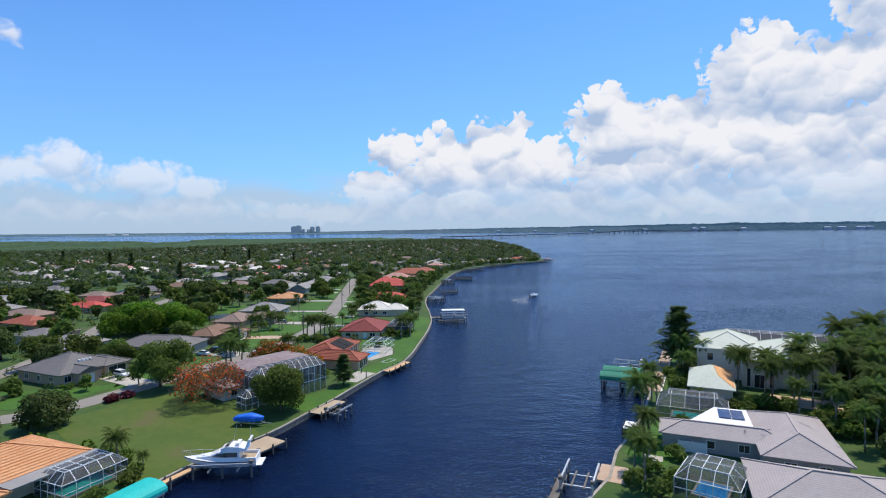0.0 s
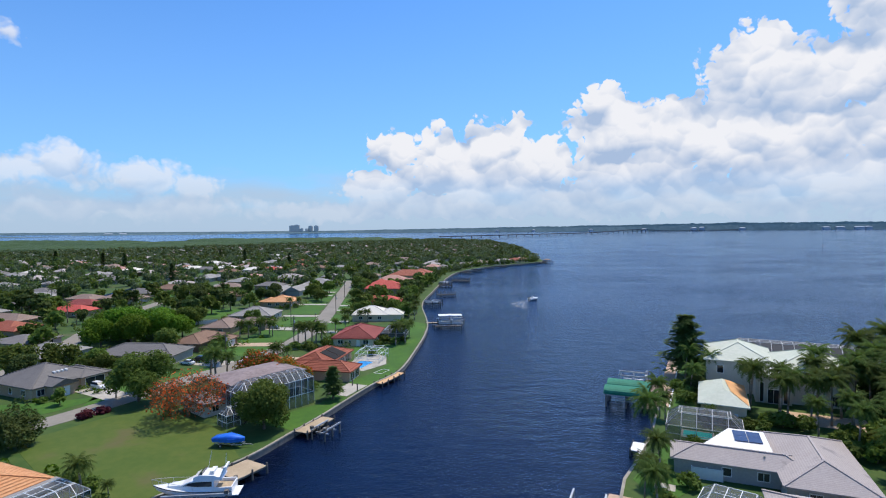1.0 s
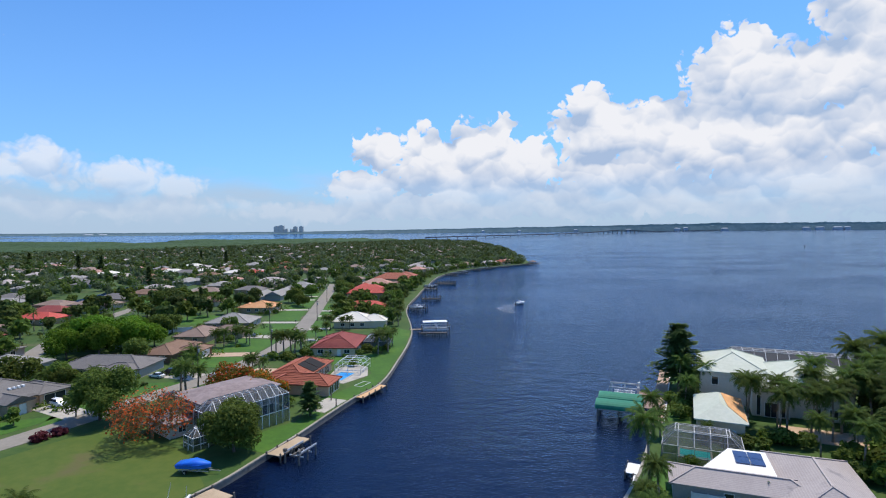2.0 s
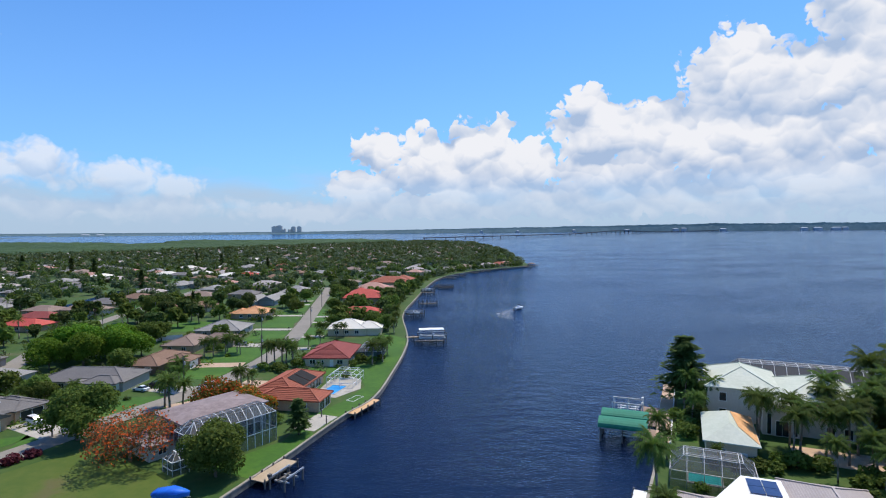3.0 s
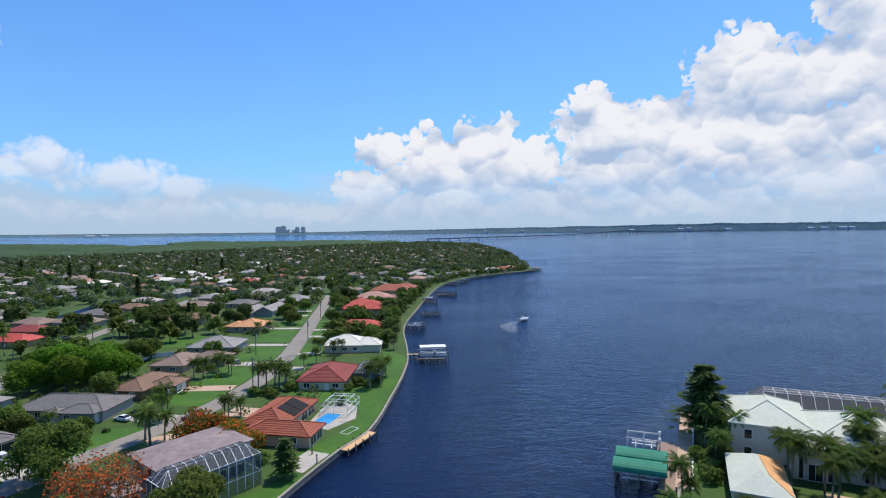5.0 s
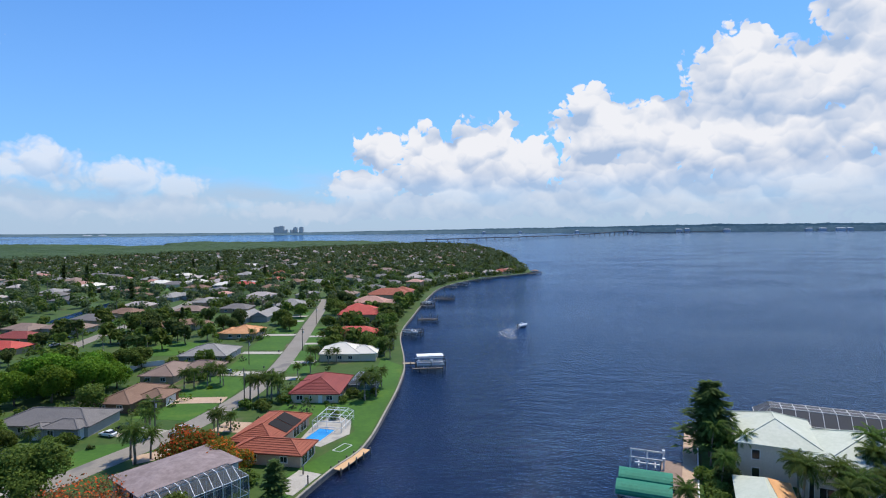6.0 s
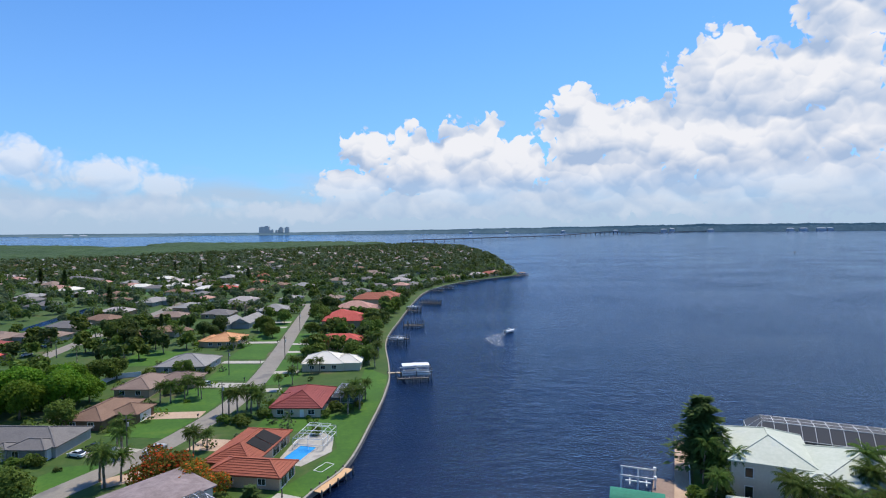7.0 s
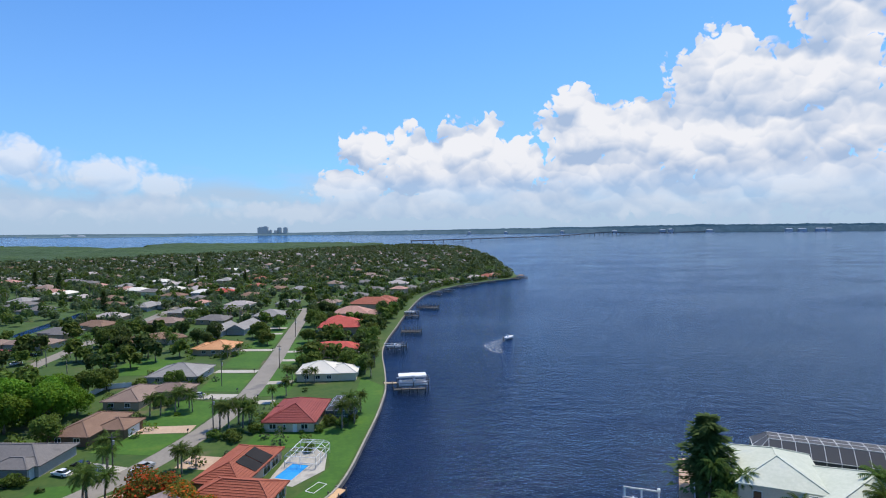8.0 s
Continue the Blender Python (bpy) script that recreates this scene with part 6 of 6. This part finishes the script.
LAND = shore + BACK
rng = random.Random(77)
town_edge = lambda x: 930 + max(0.0, x + 640) * 1.15  # where the mangroves begin
ROOFS = ["r_lgrey"] * 6 + ["r_grey"] * 6 + ["r_tan"] * 6 + ["r_brown"] * 3 + ["r_white"] * 4 + ["r_pink"] * 2 + ["r_dkred"] + ["r_red"] + ["r_pgrey"] * 4
WORDS = dict(r_lgrey="light grey", r_grey="dark grey", r_tan="tan brown", r_brown="brown", r_white="white", r_pink="faded pink", r_dkred="dark red", r_red="red tile", r_pgrey="pinkish grey")
STOCK = {}


JOINED = {}


def far_house(x, y, turn, roof, s):
    if y > 640:  # too far off to pick apart: joined by kind
        wings = [(0, 0, 18, 11, 2.7), (5, -4, 8, 9, 2.7)]
        m = pose(x, y, G, 0, 0, turn) @ Matrix.Diagonal((s, s, s, 1))
        for key, draw in ((roof, lambda g, w: hip(g, *w[:4], w[4] + 0.12, 0.36)), ("whitest", lambda g, w: g.box(w[0] - w[2] / 2, w[1] - w[3] / 2, -0.3, w[0] + w[2] / 2, w[1] + w[3] / 2, w[4]))):
            g, big = Geo(), JOINED.setdefault(key, Geo())
            for w in wings:
                draw(g, w)
            k = len(big.v)
            big.v += [tuple(m @ Vector(p)) for p in g.v]
            big.f += [tuple(i + k for i in f) for f in g.f]
        FOOT.append((x, y, 10))
        return
    key = (roof, rng.randrange(2))
    if key not in STOCK:
        wings = [(0, 0, 18, 11, 2.7), (5, -4, 8, 9, 2.7)] if key[1] else [(0, 0, 15, 13, 2.7), (-6, 4, 9, 8, 2.7)]
        STOCK[key] = house("single-storey house with %s hip roof among trees" % WORDS[roof], x, y, turn, wings, roof, rng.choice(["cream", "greyst", "tanst", "whitest"]), W(0, "-y", -5, 0), 0.36, "", "far neighbourhood houses")
    else:
        place(STOCK[key], x, y, turn, s)
        FOOT.append((x, y, 10))


# houses in a row along the curving shore
run = 0.0
for (xa, ya), (xb, yb) in zip(shore, shore[1:]):
    run += math.hypot(xb - xa, yb - ya)
    if 432 < ya < 628 and run > 25 and not 470 < ya < 505:
        run = 0.0
        a = math.atan2(yb - ya, xb - xa)
        far_house(xa - math.sin(a) * 21, ya + math.cos(a) * 21, math.degrees(a) + rng.uniform(-6, 6), rng.choice(["r_tan", "r_pink", "r_pgrey", "r_tan", "r_grey"]), rng.uniform(1.2, 1.45))
near_clear = lambda x, y: (y > 425 or x < -185) and not (x > -190 and y < 300)
for row in range(26):
    for col in range(34):
        x = -40 - col * 31 + rng.uniform(-4, 4) - (row % 2) * 6
        y = 300 + row * 45 + rng.uniform(-6, 6) + (col % 2) * 14
        x += max(0.0, y - 450) * 0.33
        if not (near_clear(x, y) and inside(x, y, LAND) and inside(x + 24, y - 14, LAND) and inside(x + 10, y + 20, LAND)) or y > town_edge(x) or x < -820 or rng.random() < 0.10:
            continue
        if -226 < x < -182 and 335 < y < 440 or any((x - a) ** 2 + (y - b) ** 2 < 400 for a, b, c in FOOT):
            continue
        far_house(x, y, rng.choice([-8, 82, -98, 172]) + rng.uniform(-6, 6), rng.choice(ROOFS if y < 640 else ["r_lgrey", "r_grey", "r_grey", "r_tan", "r_tan", "r_pgrey", "r_brown"]), rng.uniform(0.85, 1.1))
# roofs that stand out by their colour
for x, y, roof, a in ((96, 628, "r_red", -50), (-146, 520, "r_bred", -10), (-160, 515, "r_white", -8), (-196, 545, "r_white", 5), (-225, 540, "r_white", 8), (-290, 535, "r_pink", 0), (-205, 760, "r_white", 0), (-345, 500, "r_white", 0)):
    WORDS.setdefault("r_bred", "bright red")
    far_house(x, y, a, roof, 1.0)

for key, g in JOINED.items():
    setting("distant_house_" + ("walls" if key == "whitest" else "roofs"), g, M[key], "distant houses among trees", "houses", kind="stuff")

# the canal between the houses
CANAL = [(-199, 345), (-192, 345), (-200, 428), (-208, 426)]
setting("canal_water", Geo().solid([(*p, G - 0.2) for p in CANAL], [(*p, G + 0.03) for p in CANAL]), M["water"], "narrow dark blue canal", "water")

far_a = broad_tree("shade_tree", "dark green tree between far houses", at(-60, 440), 8.0, 4.6, 300, M["leaf"], 51, 0.95, 0.25, 0.75, 6)
far_b = broad_tree("shade_tree", "very dark green tree between far houses", at(-80, 445), 9.0, 4.2, 300, M["leafdark"], 52, 0.9, 0.25, 0.7, 6)
far_c = palm_tree("garden_palm", "slim palm between far houses", at(-70, 450), 7.5, 53, 14, 2.6, None, 0.3, 4)
ROADS = STREET + STREET2


def free(x, y, r):
    return inside(x, y, LAND) and all((x - a) ** 2 + (y - b) ** 2 > (c + r) ** 2 for a, b, c in FOOT) and all((x - a) ** 2 + (y - b) ** 2 > (4.5 + r) ** 2 for a, b in ROADS)


count = 0
JG = {"leaf": Geo(), "leafdark": Geo(), "leafpale": Geo()}
spots = []
for _ in range(14000):
    y = 180 + 560 * rng.random() ** 1.15
    x = rng.uniform(-620, 130)
    if x < -0.95 * y - 20 or len(spots) > 1900 or (x > -122 and y < 262) or (-72 < x < -36 and y < 385) or (x > -92 and y < 330 and x < -70):
        continue
    if -211 < x < -189 and 340 < y < 432 or -215 < x < -190 and 495 < y < 535 or -175 < x < -148 and 335 < y < 360:
        continue
    if free(x, y, 1.0) and inside(x + 5, y - 4, LAND) and (y > 300 or inside(x + 9, y - 7, LAND)):
        spots.append((y + abs(x) * 0.3, x, y))
        FOOT.append((x, y, 1.5))
for i, (_, x, y) in enumerate(sorted(spots)):
    if i < 230:
        place(rng.choice((far_a, far_a, far_b, far_b, far_c)), x, y, rng.uniform(0, 360), rng.uniform(0.5, 1.05))
    elif rng.random() < 0.16:
        place(far_c, x, y, rng.uniform(0, 360), rng.uniform(0.7, 1.3))
    else:
        h, r = rng.uniform(4, 8.5), rng.uniform(2.0, 4.2)
        leaf_cloud(JG[rng.choice(("leaf", "leafdark", "leafpale", "leafpale"))], rng, [(x, y, G + h * 0.62, r * 0.8), (x + r * 0.6, y - r * 0.3, G + h * 0.48, r * 0.55), (x - r * 0.5, y + r * 0.3, G + h * 0.5, r * 0.6)], 95, 0.85)
for key, g in JG.items():
    setting("town_trees", g, M[key], "many green trees between the houses further off", "trees", kind="stuff")

# low planting round the houses, too dense to count
shrubs = {"leaf": Geo(), "leafdark": Geo(), "leafpale": Geo(), "leaflight": Geo()}
HOMES = [f for f in FOOT if f[2] > 6 and f[1] < 560]
for hx, hy, hr in HOMES:
    for _ in range(26 if hy < 330 else 16):
        a, q = rng.uniform(0, math.tau), hr * rng.uniform(0.85, 1.75) + 1.0
        x, y = hx + math.cos(a) * q, hy + math.sin(a) * q
        if not inside(x + 4, y - 3, LAND) or any((x - b) ** 2 + (y - c) ** 2 < 30 for b, c in ROADS) or any((x - b) ** 2 + (y - c) ** 2 < (d * 0.82) ** 2 for b, c, d in HOMES) or (x > -22 and y < 260) or (x > -50 and y < 160):
            continue
        if -72 < x < -50 and rng.random() < 0.75:
            continue
        r = rng.uniform(0.5, 1.6)
        leaf_cloud(shrubs[rng.choice(list(shrubs))], rng, [(x, y, G + r * 0.7, r), (x + r, y + r * 0.4, G + r * 0.5, r * 0.7)], 40, 0.36)
for (xa, ya), (xb, yb) in zip(shore, shore[1:]):
    if 262 < ya < 636:
        a = math.atan2(yb - ya, xb - xa)
        for _ in range(9 if ya > 440 else 6):
            k, q = rng.random(), rng.uniform(6, 17)
            x, y = xa + (xb - xa) * k - math.sin(a) * q, ya + (yb - ya) * k + math.cos(a) * q
            h, r = rng.uniform(2.5, 7), rng.uniform(1.2, 2.8)
            leaf_cloud(shrubs[rng.choice(("leaf", "leafdark", "leafpale"))], rng, [(x, y, G + h * 0.55, r), (x + r * 0.6, y - r * 0.3, G + h * 0.4, r * 0.7)], 60, 0.55)
for key, g in shrubs.items():
    setting("garden_shrubs", g, M[key], "low green shrubs planted round the houses", "shrubs", kind="stuff")

# woods too far to count
for kind, seed, mat, label in (("far_trees_light", 61, M["leafpale"], "countless haze-pale green trees between distant houses"), ("far_trees_dark", 62, M["leafdark"], "countless very dark trees between distant houses")):
    r2 = random.Random(seed)
    g = Geo()
    done = 0
    for _ in range(16000):
        y = r2.uniform(640, 1750)
        x = r2.uniform(-980, 180)
        if x < -0.95 * y or done > 2700 or not inside(x, y, LAND) or not inside(x + 6, y - 6, LAND) or y > town_edge(x) + 40:
            continue
        if any((x - a) ** 2 + (y - b) ** 2 < (c * 0.8) ** 2 for a, b, c in FOOT[::1] if abs(y - b) < 14):
            continue
        h, r = r2.uniform(4, 8), r2.uniform(2.0, 4.0)
        leaf_cloud(g, r2, [(x, y, G + h * 0.62, r), (x + r * 0.6, y, G + h * 0.45, r * 0.6)], 26, 1.5)
        done += 1
    setting(kind, g, mat, label, "trees", kind="stuff")

# mangrove forest: an uneven canopy that falls to the shore
g = Geo()
cell = 13.0
cols, rows = 190, 96
ht = {}
for j in range(rows):
    for i in range(cols):
        x, y = -2500 + i * cell, 880 + j * cell
        if inside(x, y, LAND) and y > town_edge(x) - 30 and x < 20:
            z = 6.2 + 3.0 * noise.noise((x * 0.02, y * 0.02, 0)) + 3.2 * noise.noise((x * 0.11, y * 0.11, 3))
            ht[i, j] = (x + 5 * noise.noise((x * 0.3, y * 0.3, 7)), y + 5 * noise.noise((x * 0.3, y * 0.3, 9)), G + max(2.0, z))
idx = {}
for k, p in ht.items():
    idx[k] = len(g.v)
    edge = any((k[0] + a, k[1] + b) not in ht for a, b in ((1, 0), (-1, 0), (0, 1), (0, -1)))
    g.v.append((p[0], p[1], G - 0.1) if edge else p)
for i, j in ht:
    q = ((i, j), (i + 1, j), (i + 1, j + 1), (i, j + 1))
    if all(k in idx for k in q):
        g.f.append(tuple(idx[k] for k in q))
setting("mangrove_forest", g, M["mangrove"], "broad flat green mangrove forest", "forest", kind="stuff")
